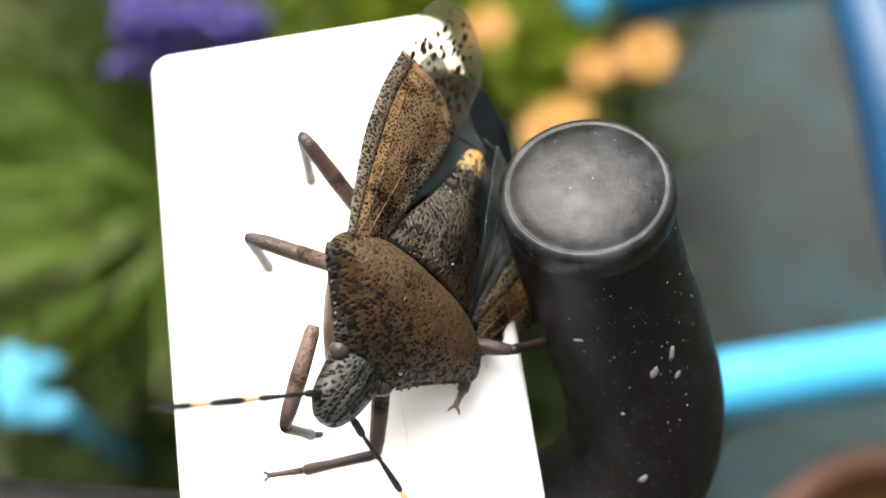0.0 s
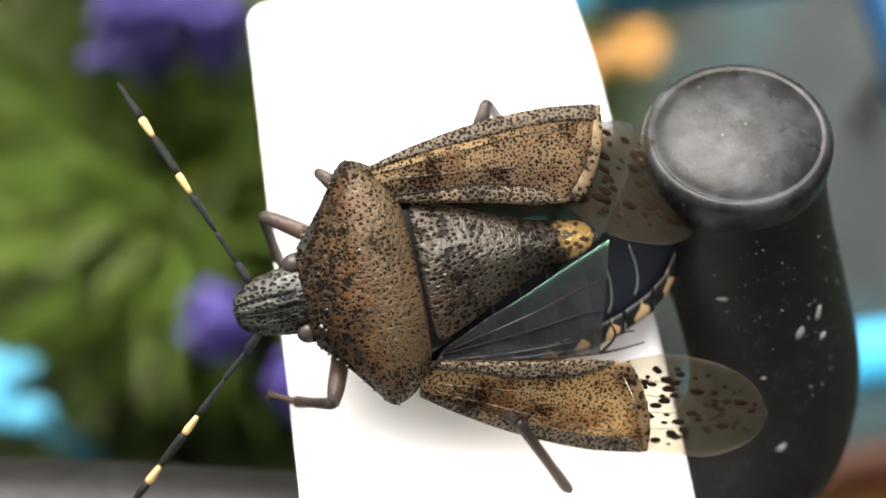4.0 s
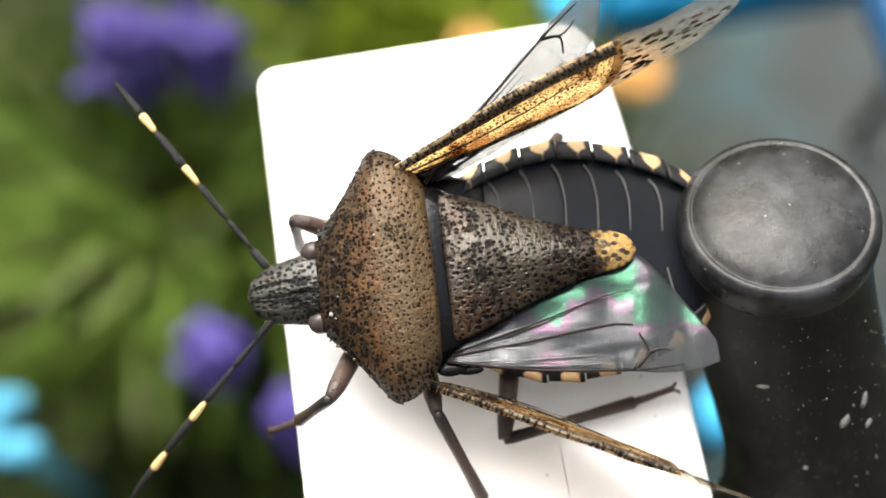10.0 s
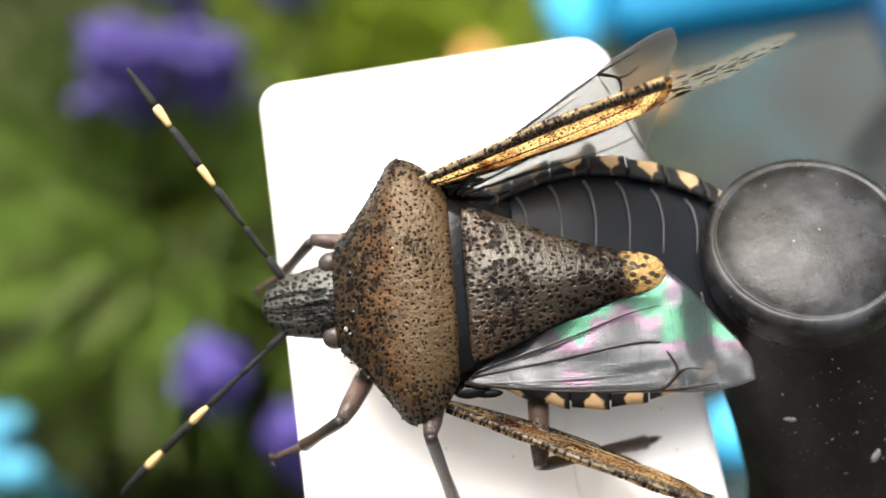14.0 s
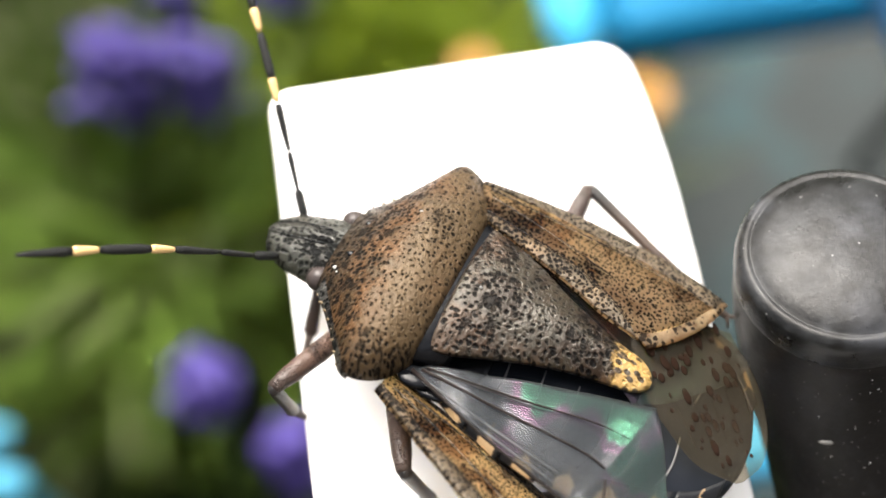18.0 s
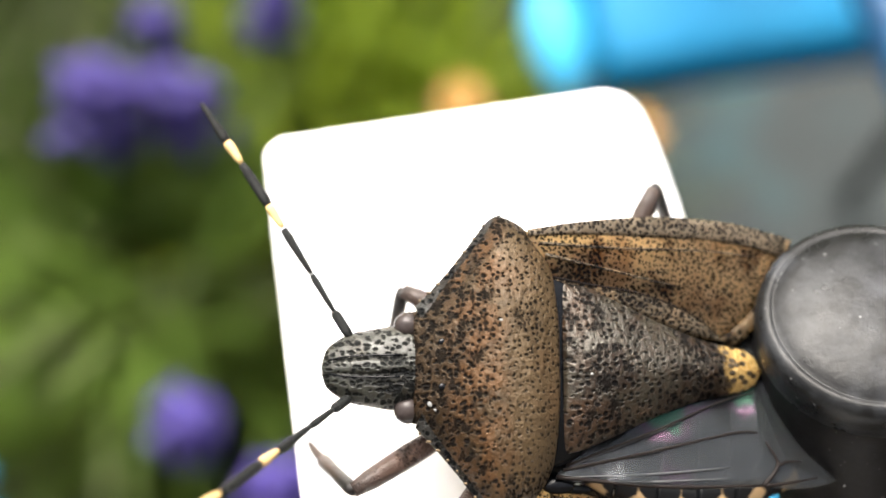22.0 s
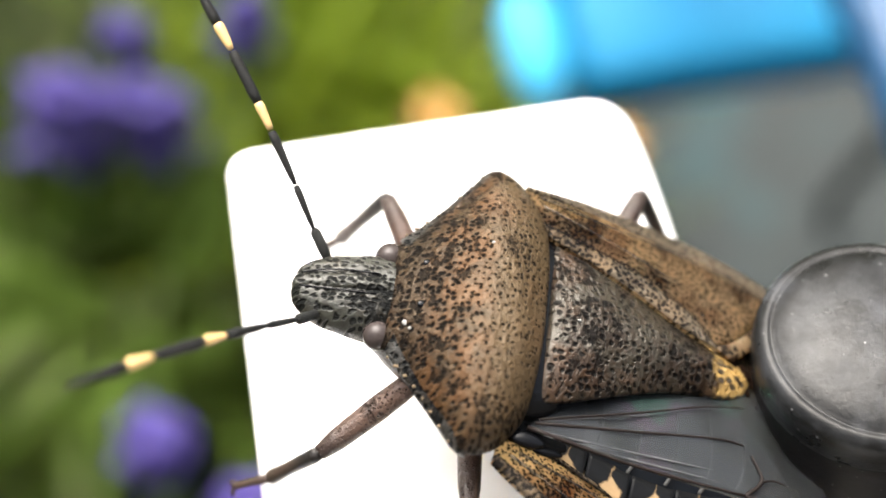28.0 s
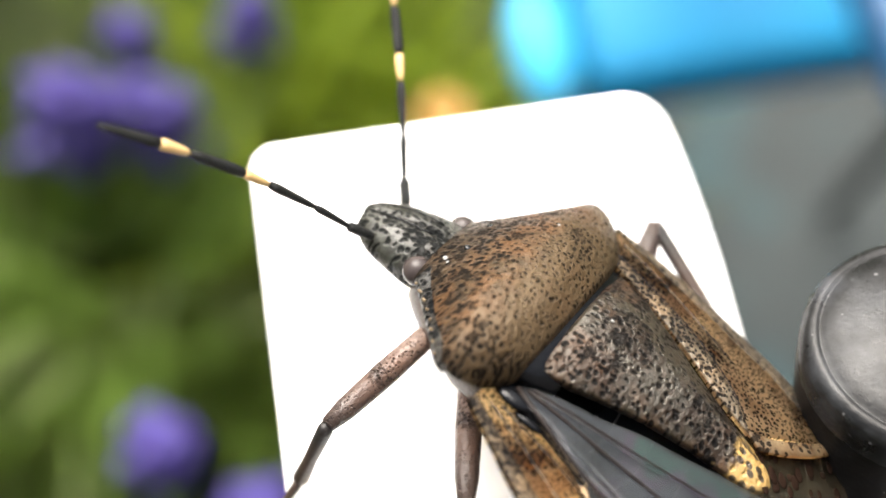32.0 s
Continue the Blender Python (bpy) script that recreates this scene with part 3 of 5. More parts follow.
# ---- the bug ----
BUG_ROWS = [
    (0, 7.25, -9.08, 0.27, 237.4, -14.0, -42.9),
    (0.5, 7.04, -10.86, 0.24, 236.5, -11.0, -37.4),
    (1, 6.21, -11.19, 0.26, 227.7, -11.3, -32.2),
    (1.5, 6.80, -10.82, 0.31, 219.4, -12.9, -30.0),
    (2, 6.21, -11.48, 0.35, 212.6, -10.2, -28.3),
    (2.5, 6.20, -11.65, 0.39, 208.9, -7.1, -24.4),
    (3, 6.07, -11.57, 0.40, 198.1, -5.3, -20.9),
    (3.5, 6.20, -10.82, 0.39, 190.1, -4.5, -17.6),
    (4, 5.57, -10.83, 0.36, 183.9, -2.2, -15.4),
    (4.5, 5.43, -10.74, 0.32, 181.5, 0.4, -12.7),
    (6.5, 5.12, -10.58, 0.35, 172.9, 3.5, -8.9),
    (7, 5.49, -10.58, 0.29, 173.5, 1.9, -6.7),
    (7.5, 5.46, -9.65, 0.23, 172.9, 1.3, -4.0),
    (8, 6.09, -9.45, 0.16, 177.0, 0.8, -4.4),
    (8.5, 6.25, -8.97, 0.13, 178.0, 0.6, -5.1),
    (9, 6.12, -9.13, 0.12, 176.0, 0.9, -7.1),
    (9.5, 6.28, -8.88, 0.14, 174.9, 1.7, -7.3),
    (10, 6.31, -8.66, 0.18, 176.4, 2.9, -7.2),
    (10.5, 6.51, -8.45, 0.21, 176.3, 3.5, -7.3),
    (11, 6.47, -8.44, 0.24, 177.4, 4.4, -7.8),
    (11.5, 6.39, -8.41, 0.25, 177.4, 4.2, -7.6),
    (12, 6.57, -8.23, 0.24, 176.3, 3.9, -7.0),
    (12.5, 6.50, -8.31, 0.22, 175.9, 4.4, -7.4),
    (13, 6.54, -8.20, 0.21, 175.7, 4.9, -7.8),
    (13.5, 6.82, -8.34, 0.19, 175.0, 4.6, -8.9),
    (15.5, 5.93, -8.83, 0.22, 170.2, 4.7, -2.1),
    (16, 5.67, -9.42, 0.20, 168.0, 5.9, -3.6),
    (16.5, 5.39, -9.66, 0.17, 160.9, 6.7, -5.3),
    (17, 5.15, -9.81, 0.14, 155.0, 7.1, -3.7),
    (17.5, 5.13, -9.98, 0.14, 146.9, 5.7, 4.6),
    (18, 5.23, -10.16, 0.17, 144.2, 3.9, 15.7),
    (18.5, 5.45, -9.85, 0.20, 143.0, 2.2, 26.4),
    (19, 5.83, -9.66, 0.23, 144.5, -2.6, 31.0),
    (19.5, 5.81, -9.40, 0.23, 150.3, -5.7, 29.5),
    (20, 6.39, -8.61, 0.19, 159.6, -7.8, 25.8),
    (20.5, 6.95, -8.54, 0.11, 162.3, -11.4, 15.1),
    (21, 7.99, -8.58, 0.03, 167.1, -13.5, 4.2),
    (21.5, 7.91, -8.69, -0.03, 171.2, -12.3, -4.9),
    (22, 7.59, -8.62, -0.05, 172.0, -8.6, -9.8),
    (22.5, 7.49, -8.52, -0.06, 172.4, -4.9, -11.8),
    (23, 7.09, -8.45, -0.05, 169.2, -0.9, -13.7),
    (23.5, 6.39, -8.44, -0.07, 162.1, 2.0, -14.3),
    (24, 5.74, -8.62, -0.10, 153.1, 3.1, -11.7),
    (24.5, 4.94, -9.15, -0.14, 143.4, 2.4, -3.8),
    (25, 5.79, -9.40, -0.14, 135.8, -0.4, 10.2),
    (25.5, 6.32, -10.23, -0.12, 135.1, -2.6, 22.3),
    (27.5, 6.80, -8.20, 0.22, 158.3, -11.3, 22.1),
    (28, 7.22, -8.32, 0.25, 159.0, -12.9, 11.5),
    (28.5, 7.73, -8.25, 0.24, 163.7, -12.5, 4.5),
    (29, 7.61, -8.02, 0.22, 163.8, -9.2, -0.2),
    (29.5, 7.39, -8.05, 0.19, 161.9, -6.4, -3.8),
    (30, 6.67, -8.17, 0.14, 157.2, -3.6, -6.0),
    (30.5, 6.04, -8.26, 0.10, 148.1, -0.5, -4.8),
    (31, 5.55, -8.70, 0.12, 138.5, 1.4, 1.7),
    (31.5, 6.36, -9.43, 0.22, 128.5, 0.4, 15.4),
    (32, 6.47, -9.67, 0.38, 130.9, 0.1, 30.1),
]
bug = new("shield_bug")
tagged(bug, "mottled brown shield bug with banded antennae and part-open wings", "bug")

pronotum = part("pronotum", loft([
    (1.66, 2.3, 4.42, 3.6, 3.18, 0.8), (1.78, 2.75, 4.62, 3.6, 3.18, 0.8), (2.15, 3.3, 4.85, 3.6, 3.18, 0.82), (2.6, 3.66, 5, 3.68, 3.26, 0.88), (3.1, 3.76, 5, 3.76, 3.34, 0.95), (3.45, 3.4, 4.88, 3.62, 3.2, 0.92),
    (4, 2.58, 4.5, 3.42, 3.0, 0.88), (4.5, 1.95, 4.1, 3.22, 2.8, 0.82), (4.9, 1.5, 3.75, 3.1, 2.68, 0.78), (5.12, 1.4, 3.5, 3.05, 2.63, 0.75)], 28, 6, 0.05), PRONOTUM, bug,
    "domed bronze-brown punctured shield behind the head")
head = part("head", loft([
    (4.7, 0.9, 3.5, 2.8, 2.0, 0.8), (5.05, 0.98, 3.5, 2.75, 1.9, 0.8), (5.3, 1.08, 3.46, 2.72, 1.9, 0.78), (5.65, 1.06, 3.4, 2.7, 1.9, 0.75), (6.1, 0.98, 3.25, 2.6, 1.9, 0.75), (6.6, 0.88, 3.05, 2.5, 1.95, 0.7),
    (6.95, 0.7, 2.87, 2.45, 2.05, 0.7), (7.2, 0.48, 2.72, 2.42, 2.15, 0.7), (7.3, 0.2, 2.6, 2.4, 2.25, 0.7)], 18, 5, 0.05, 8.0), HEAD, bug, "grey-green punctured head")
part("clypeus", loft([(5.2, 0.2, 3.5, 3.3, 3.1, 0.8), (5.7, 0.24, 3.47, 3.2, 3.0, 0.8), (6.3, 0.24, 3.27, 3.0, 2.8, 0.8), (6.9, 0.22, 2.98, 2.75, 2.5, 0.8), (7.25, 0.18, 2.74, 2.6, 2.4, 0.8), (7.34, 0.06, 2.62, 2.55, 2.4, 0.8)], 8, 4, 0.02), HEAD, head, "raised middle lobe of the head")
for side in (-1, 1):
    groove = tube(bmesh.new(), catmull([(5.5, side * 0.27, 3.44), (6.2, side * 0.27, 3.25), (6.8, side * 0.24, 2.99), (7.2, side * 0.17, 2.74)], 4), [0.022] * 13, 6)
    part("head_groove", groove, COLLAR, head, "dark groove beside the middle lobe")
for x, y, z, a, under in ((3.26, -1.02, 4.9, 0.06, pronotum), (4.75, 0.96, 3.72, 0.12, pronotum), (4.64, 1.1, 3.78, 0.08, pronotum)):
    part("pale_speck", blob(bmesh.new(), (x, y, z), (a, a * 0.7, 0.05), 8, 6), FLECK, under)
EDGE = plain("pale_margin", (0.11, 0.08, 0.047), 0.5, 0.3, 6.0, 0.3)
MARGIN = cuticle("margin_cuticle", (0.024, 0.024, 0.022), (0.002, 0.0025, 0.003), (0.03, 0.02, 0.012), 5.5, 0.6, 0.36, pit=0.27, dark_at=0.45, growth=0.12, spec=0.3, deep=0.08).mat
for side in (-1, 1):
    outer = [(5.05, side * 1.52, 3.12), (4.6, side * 2.0, 3.2), (4.1, side * 2.6, 3.36), (3.6, side * 3.28, 3.56), (3.3, side * 3.68, 3.7), (3.0, side * 3.84, 3.74)]
    inner = [(4.95, side * 1.15, 3.4), (4.45, side * 1.6, 3.6), (3.95, side * 2.15, 3.84), (3.5, side * 2.86, 4.08), (3.2, side * 3.2, 4.16), (2.9, side * 3.36, 4.16)]
    part("side_margin", sheet(outer, inner, 0.12, 8, 5, 0.05, 12.0, 0.02), MARGIN, pronotum, "blue-black wrinkled flange along the shoulder")
    # short pale teeth along the front margin of the shoulder
    for k in range(8):
        u = k / 7
        x, y, z = 4.95 - 1.55 * u, 1.66 + 1.9 * u - 0.16 * math.sin(math.pi * u), 3.18 + 0.5 * u
        part("margin_tooth", blob(bmesh.new(), (x, side * y, z), (0.035 + 0.018 * (k * 7 % 4), 0.045, 0.045), 8, 6), EDGE, pronotum)
for side in (-1, 1):
    part("eye", blob(bmesh.new(), (5.2, side * 1.06, 2.96), (0.38, 0.36, 0.36)), EYE, head, "glossy brown compound eye")
for side in (-1, 1):
    part("ocellus", blob(bmesh.new(), (4.98, side * 0.45, 3.42), (0.07, 0.07, 0.06), 10, 7), OCELLUS, head, "tiny red simple eye")
    part("callus", blob(bmesh.new(), (4.52, side * 0.55, 4.02), (0.13, 0.1, 0.06), 10, 7), COLLAR, pronotum, "small dark oval pit near the front of the shield")
collar = part("collar", loft([(0.9, 2.2, 4.1, 3.6, 2.5, 0.8), (1.4, 2.45, 4.3, 3.7, 2.4, 0.8), (2.0, 2.6, 4.38, 3.7, 2.3, 0.8), (2.3, 2.6, 4.3, 3.6, 2.4, 0.8)], 20, 4), COLLAR, bug, "glossy blue-black band behind the pronotum")
collar.data.transform(Matrix.Translation((-1.9 * MM, 0, -4.3 * MM)))
collar.location = (1.9 * MM, 0, 4.3 * MM)
cam.data.dof.focus_object = collar
scutellum = part("scutellum", loft([
    (1.55, 2.1, 4.45, 3.95, 3.4, 0.85), (1.4, 2.18, 4.58, 3.95, 3.4, 0.85), (0.8, 2.02, 4.66, 3.95, 3.3, 0.85), (0, 1.68, 4.6, 3.9, 3.3, 0.85), (-1, 1.25, 4.4, 3.8, 3.3, 0.85), (-2, 0.88, 4.15, 3.65, 3.2, 0.85),
    (-2.8, 0.68, 3.95, 3.5, 3.1, 0.85), (-3.5, 0.56, 3.72, 3.4, 3.1, 0.8), (-3.9, 0.38, 3.55, 3.35, 3.1, 0.75), (-4.1, 0.1, 3.4, 3.3, 3.15, 0.7)], 22, 6, 0.04, 15.0, 0.7), SCUTELLUM, bug,
    "triangular punctured scutellum with a yellow tip")
scutellum.data.transform(Matrix.Translation((-0.5 * MM, 0, -3.6 * MM)))
scutellum.location = (0.5 * MM, 0, 3.6 * MM)
part("pale_speck", blob(bmesh.new(), (0.41, 0.24, 1.05), (0.05, 0.035, 0.04), 8, 6), FLECK, scutellum)
ABD = [(1.6, 2.2), (0.8, 2.65), (0, 3.05), (-1.1, 3.42), (-2.2, 3.56), (-3.4, 3.45), (-4.6, 3.15), (-5.5, 2.8), (-6.3, 2.3), (-6.9, 1.55), (-7.2, 0.5)]


def drop(x):
    """How far the rear of the abdomen slopes down."""
    return 0.17 * max(0.0, -2.5 - x)


def abdomen_top(x):
    return 2.95 - 0.02 * abs(x) - drop(x)


abdomen = part("abdomen", loft([(x, w * 0.97, abdomen_top(x), 2.5 - drop(x), 1.0, 0.7) for x, w in ABD], 20, 4, 0.04, 4.0), BELLY, bug, "flat blue-black upper side of the abdomen")
part("thorax", loft([(5.2, 0.9, 2.9, 2.4, 1.5, 0.8), (4.4, 1.6, 3.1, 2.6, 1.3, 0.8), (3.0, 2.4, 3.3, 2.8, 1.1, 0.8), (1.6, 2.6, 3.4, 2.9, 1.1, 0.8), (0.4, 2.7, 2.9, 2.6, 1.1, 0.8)], 14, 3), LEG_DARK, bug, "dark underside of the thorax")


part("metanotum", loft([(2.3, 2.8, 3.7, 3.3, 2.4, 0.8), (1.5, 3.0, 3.5, 3.15, 2.4, 0.8), (0.7, 2.85, 3.22, 2.95, 2.3, 0.8), (-0.1, 2.6, 2.98, 2.75, 2.3, 0.8)], 18, 5, 0.12, 6.0), COLLAR, bug, "glossy wrinkled black back between the wing roots")


def half_width(x):
    for (x0, w0), (x1, w1) in zip(ABD, ABD[1:]):
        if x1 <= x <= x0:
            return w0 + (w1 - w0) * (x - x0) / (x1 - x0)
    return 0.3


def rim_piece(x0, x1, side, inner, outer, lift, root):
    """A curved plate along the abdomen's border, flaring towards its rear corner."""
    n = 6
    lead = [(x0 + (x1 - x0) * k / n, side * (half_width(x0 + (x1 - x0) * k / n) + outer + 0.06 * ((root - x0 - (x1 - x0) * k / n) / 1.06) ** 2), 2.62 + lift - drop(x0 + (x1 - x0) * k / n)) for k in range(n + 1)]
    trail = [(x0 + (x1 - x0) * k / n, side * (half_width(x0 + (x1 - x0) * k / n) - inner), 2.9 + lift - drop(x0 + (x1 - x0) * k / n)) for k in range(n + 1)]
    return sheet(lead, trail, 0.09, 4, 2, sag=0.05)


for side in (-1, 1):
    for k in range(7):
        x0 = 0.9 - 1.12 * k
        part("border_plate", rim_piece(x0, max(x0 - 1.06, -6.9), side, 0.5, 0.12, 0.06, x0), BORDER, abdomen, "black scalloped border plate with a cream patch")
for k in range(7):
    x = 0.5 - 0.98 * k
    w = half_width(x) - 0.62
    for side in (-1, 1):
        bm = bmesh.new()
        z = abdomen_top(x)
        tube(bm, catmull([(x + 0.2, side * w, z - 0.1), (x + 0.02, side * w * 0.86, z - 0.02), (x - 0.06, side * w * 0.6, z + 0.015), (x + 0.02, side * w * 0.25, z + 0.02)], 4), [0.045 - 0.0018 * q for q in range(13)], 6, flat=0.6)
        part("suture", bm, SUTURE, abdomen, "pale grey seam between two back plates")


# ---- wings: origin at the hinge, x towards the tip, y outwards for side 1 ----
def forewing(side):
    s = -side
    lead = [(0.0, 0.3 * s, 0.0), (1.4, 0.8 * s, 0.0), (3.4, 1.35 * s, -0.08), (5.5, 1.64 * s, -0.12), (7.25, 1.62 * s, -0.14)]
    trail = [(-0.1, -0.8 * s, 0.05), (1.5, -1.02 * s, 0.18), (3.2, -1.18 * s, 0.2), (4.7, -1.4 * s, 0.15), (5.85, -1.42 * s, 0.1)]
    wing = part("forewing", sheet(lead, trail, 0.1, 12, 5, 0.05, 2.0 + s, 0.16, 0.24), CORIUM, bug, "leathery speckled orange-brown forewing")
    rim_in = [(x, y - 0.5 * s * min(1, 0.25 + x / 4), z + 0.15) for x, y, z in lead]
    part("costal_rim", sheet([(x, y + 0.05 * s, z + 0.07) for x, y, z in lead], rim_in, 0.1, 4, 5, 0.02, 5.0, 0.04), CORIUM_RIM, wing, "grey speckled outer rim of the wing")
    clavus_in = [(x, y + 0.5 * s * min(1, 0.2 + x / 4), z + 0.12) for x, y, z in trail[:-1]] + [(5.6, -1.26 * s, 0.18)]
    part("inner_panel", sheet(clavus_in, [(x, y, z + 0.04) for x, y, z in trail], 0.06, 4, 5, 0.03, 6.0, 0.02), CORIUM_RIM, wing, "grey speckled inner panel of the wing")
    bm = bmesh.new()
    q = catmull([(x, y + 0.02 * s, z + 0.05) for x, y, z in clavus_in], 5)
    tube(bm, q, [0.026 * (1 - 0.5 * k / len(q)) for k in range(len(q))], 6, flat=0.7)
    part("seam", bm, VEIN, wing, "dark seam along the inner panel")
    for line in ([(0.3, 0.05 * s, 0.28), (2.4, 0.35 * s, 0.33), (4.6, 0.75 * s, 0.3), (6.4, 0.95 * s, 0.16)], [(0.5, -0.2 * s, 0.3), (2.4, -0.25 * s, 0.42), (4.4, -0.3 * s, 0.4)]):
        bm = bmesh.new()
        q = catmull(line, 5)
        tube(bm, q, [0.045 * (1 - 0.6 * k / len(q)) for k in range(len(q))], 6, flat=0.7)
        part("vein", bm, CORIUM_RIM, wing)
    m_lead = [(7.15, 1.58 * s, -0.14), (8.5, 1.7 * s, -0.14), (9.9, 1.55 * s, -0.2), (10.8, 1.0 * s, -0.27), (11.15, 0.25 * s, -0.32)]
    m_trail = [(5.75, -1.32 * s, 0.08), (7.2, -1.72 * s, 0.0), (8.9, -1.66 * s, -0.1), (10.4, -1.0 * s, -0.22), (11.15, 0.0, -0.32)]
    skin = part("wing_membrane", sheet(m_lead, m_trail, 0.06, 12, 5, 0.1, 9.0), WING_CLEAR, wing, "clear smoky wing membrane with brown spots")
    skin.visible_shadow = False
    band_out = [(7.46, 1.64 * s, -0.1), (7.36, 0.8 * s, 0.06), (7.14, 0.0, 0.12), (6.78, -0.8 * s, 0.11), (6.3, -1.46 * s, 0.1)]
    band_in = [(7.24, 1.63 * s, -0.1), (7.06, 0.8 * s, 0.08), (6.76, 0.0, 0.14), (6.32, -0.8 * s, 0.13), (5.78, -1.38 * s, 0.12)]
    part("pale_band", sheet(band_out, band_in, 0.09, 3, 4, 0.03, 3.0, 0.02), BAND, wing, "cream band between the leathery part and the membrane")
    rnd = random.Random(11)
    dots = bmesh.new()
    for _ in range(74):
        x, y = rnd.uniform(6.9, 10.7), rnd.uniform(-1.35, 1.35)
        if x > 9.4 and abs(y) > 0.85:
            continue
        r = rnd.uniform(0.045, 0.125)
        out = 0.5 + y / 3.2
        level = out * (-0.14 - 0.045 * (x - 7)) + (1 - out) * (0.08 - 0.08 * (x - 6.3)) + 0.1 * noise.noise(Vector((x * 0.9, y * s * 0.9, 9.0))) + 0.07
        blob(dots, (x, y * s, level), (r * rnd.uniform(1.0, 2.1), r * 0.95, 0.012), 8, 5)
    spotting = part("wing_spotting", dots, SPOT, wing)
    spotting["kind"] = "stuff"
    folding = [skin, spotting]
    for y0, y1 in ((-0.9, -0.9), (-0.4, -0.35), (0.15, 0.2), (0.7, 0.7)):
        bm = bmesh.new()
        tube(bm, catmull([(6.6, y0 * s, 0.04), (7.6, (y0 + 0.08) * s, -0.02), (8.8, (y1 - 0.06) * s, -0.1), (10.2, y1 * 0.9 * s, -0.24)], 4), [0.02 - 0.001 * q for q in range(13)], 5)
        folding.append(part("vein", bm, WING_CLEAR, wing))
    # the membrane turns about the end of the leathery part
    for piece in folding:
        piece.data.transform(Matrix.Translation((-6.6 * MM, 0, 0)))
        piece.location = (6.6 * MM, 0, 0)
    return wing, folding


def hindwing(side):
    """The inner panel with its veins, and an outer panel that folds about the end of the leading vein."""
    s = -side
    lead = [(0.0, 0.15 * s, 0), (1.3, 0.45 * s, 0.03), (2.6, 0.7 * s, 0.05), (4.0, 0.88 * s, 0.05), (5.35, 0.98 * s, 0.05)]
    trail = [(0.3, -0.2 * s, 0.03), (1.5, -0.78 * s, 0.08), (3.0, -1.45 * s, 0.1), (4.5, -2.12 * s, 0.09), (5.85, -2.7 * s, 0.07)]
    wing = part("hindwing", sheet(lead, trail, 0.07, 14, 6, 0.16, 30.0 + s, ends=(0,)), HIND_CLEAR[side], bug, "clear iridescent hindwing with green and pink sheen")
    wing.visible_shadow = False
    for line, r in (([(0, 0.15 * s, 0.05), (2.6, 0.7 * s, 0.1), (5.35, 0.98 * s, 0.1)], 0.06),
                    ([(0.2, 0, 0.05), (2.6, -0.2 * s, 0.14), (4.8, -0.45 * s, 0.13), (5.5, -0.4 * s, 0.12)], 0.045),
                    ([(0.3, -0.1 * s, 0.08), (2.8, -0.72 * s, 0.22), (4.6, -1.28 * s, 0.2), (5.65, -1.48 * s, 0.14)], 0.035)):
        bm = bmesh.new()
        q = catmull(line, 5)
        tube(bm, q, [r * (1 - 0.5 * k / len(q)) for k in range(len(q))], 6)
        part("vein", bm, VEIN, wing)
    for y0, y1, length in ((0.3, 0.7, 4.6), (0.2, 0.42, 4.6), (-0.08, -0.9, 3.6)):
        bm = bmesh.new()
        q = catmull([(0.4, y0 * s, 0.06), (length * 0.5, (y0 + y1) / 2 * s + 0.05 * s, 0.13), (length, y1 * s, 0.1)], 6)
        tube(bm, q, [0.032 * math.sin(math.pi * (k + 0.5) / len(q)) + 0.006 for k in range(len(q))], 6, flat=0.4)
        part("wing_fold", bm, FOLD, wing)
    # outer panel: its own origin at the end of the leading vein
    o = Vector((5.35, 0.98 * s, 0.05))
    lead = [Vector(p) - o for p in ((5.35, 0.98 * s, 0.05), (5.95, 1.06 * s, 0.03), (6.65, 1.1 * s, 0.0), (7.35, 1.04 * s, -0.05), (7.95, 0.84 * s, -0.1))]
    trail = [Vector(p) - o for p in ((5.85, -2.7 * s, 0.07), (6.35, -2.15 * s, 0.04), (6.95, -1.4 * s, -0.02), (7.5, -0.55 * s, -0.08), (7.95, 0.28 * s, -0.1))]
    outer = part("hindwing_tip", sheet(lead, trail, 0.07, 14, 6, 0.16, 50.0 + s, ends=(-1,)), HIND_CLEAR[side], wing, "clear outer panel of the hindwing")
    outer.location = o * MM
    outer.visible_shadow = False
    for line, r in (([(0, 0, 0.03), (0.5, -0.5 * s, 0.06), (0.3, -1.1 * s, 0.1)], 0.06), ([(0, 0, 0.03), (0.7, 0.0, 0.03), (1.5, -0.05 * s, 0.0)], 0.045), ([(0.45, -0.45 * s, 0.06), (0.8, -0.55 * s, 0.04), (1.2, -0.5 * s, 0)], 0.04)):
        bm = bmesh.new()
        q = catmull(line, 5)
        tube(bm, q, [r * (1 - 0.6 * k / len(q)) for k in range(len(q))], 6)
        part("vein", bm, VEIN, wing).location = o * MM
    return wing, outer


for side in (-1, 1):
    root = blob(bmesh.new(), (1.5, side * 2.95, 3.5), (0.44, 0.22, 0.13))
    part("wing_hinge", blob(root, (0.95, side * 3.05, 3.3), (0.4, 0.12, 0.1)), COLLAR, bug, "glossy blue-black knob at the wing's root")
(forewing_right, fold_right), (forewing_left, fold_left) = forewing(-1), forewing(1)
(hindwing_right, tip_right), (hindwing_left, tip_left) = hindwing(-1), hindwing(1)


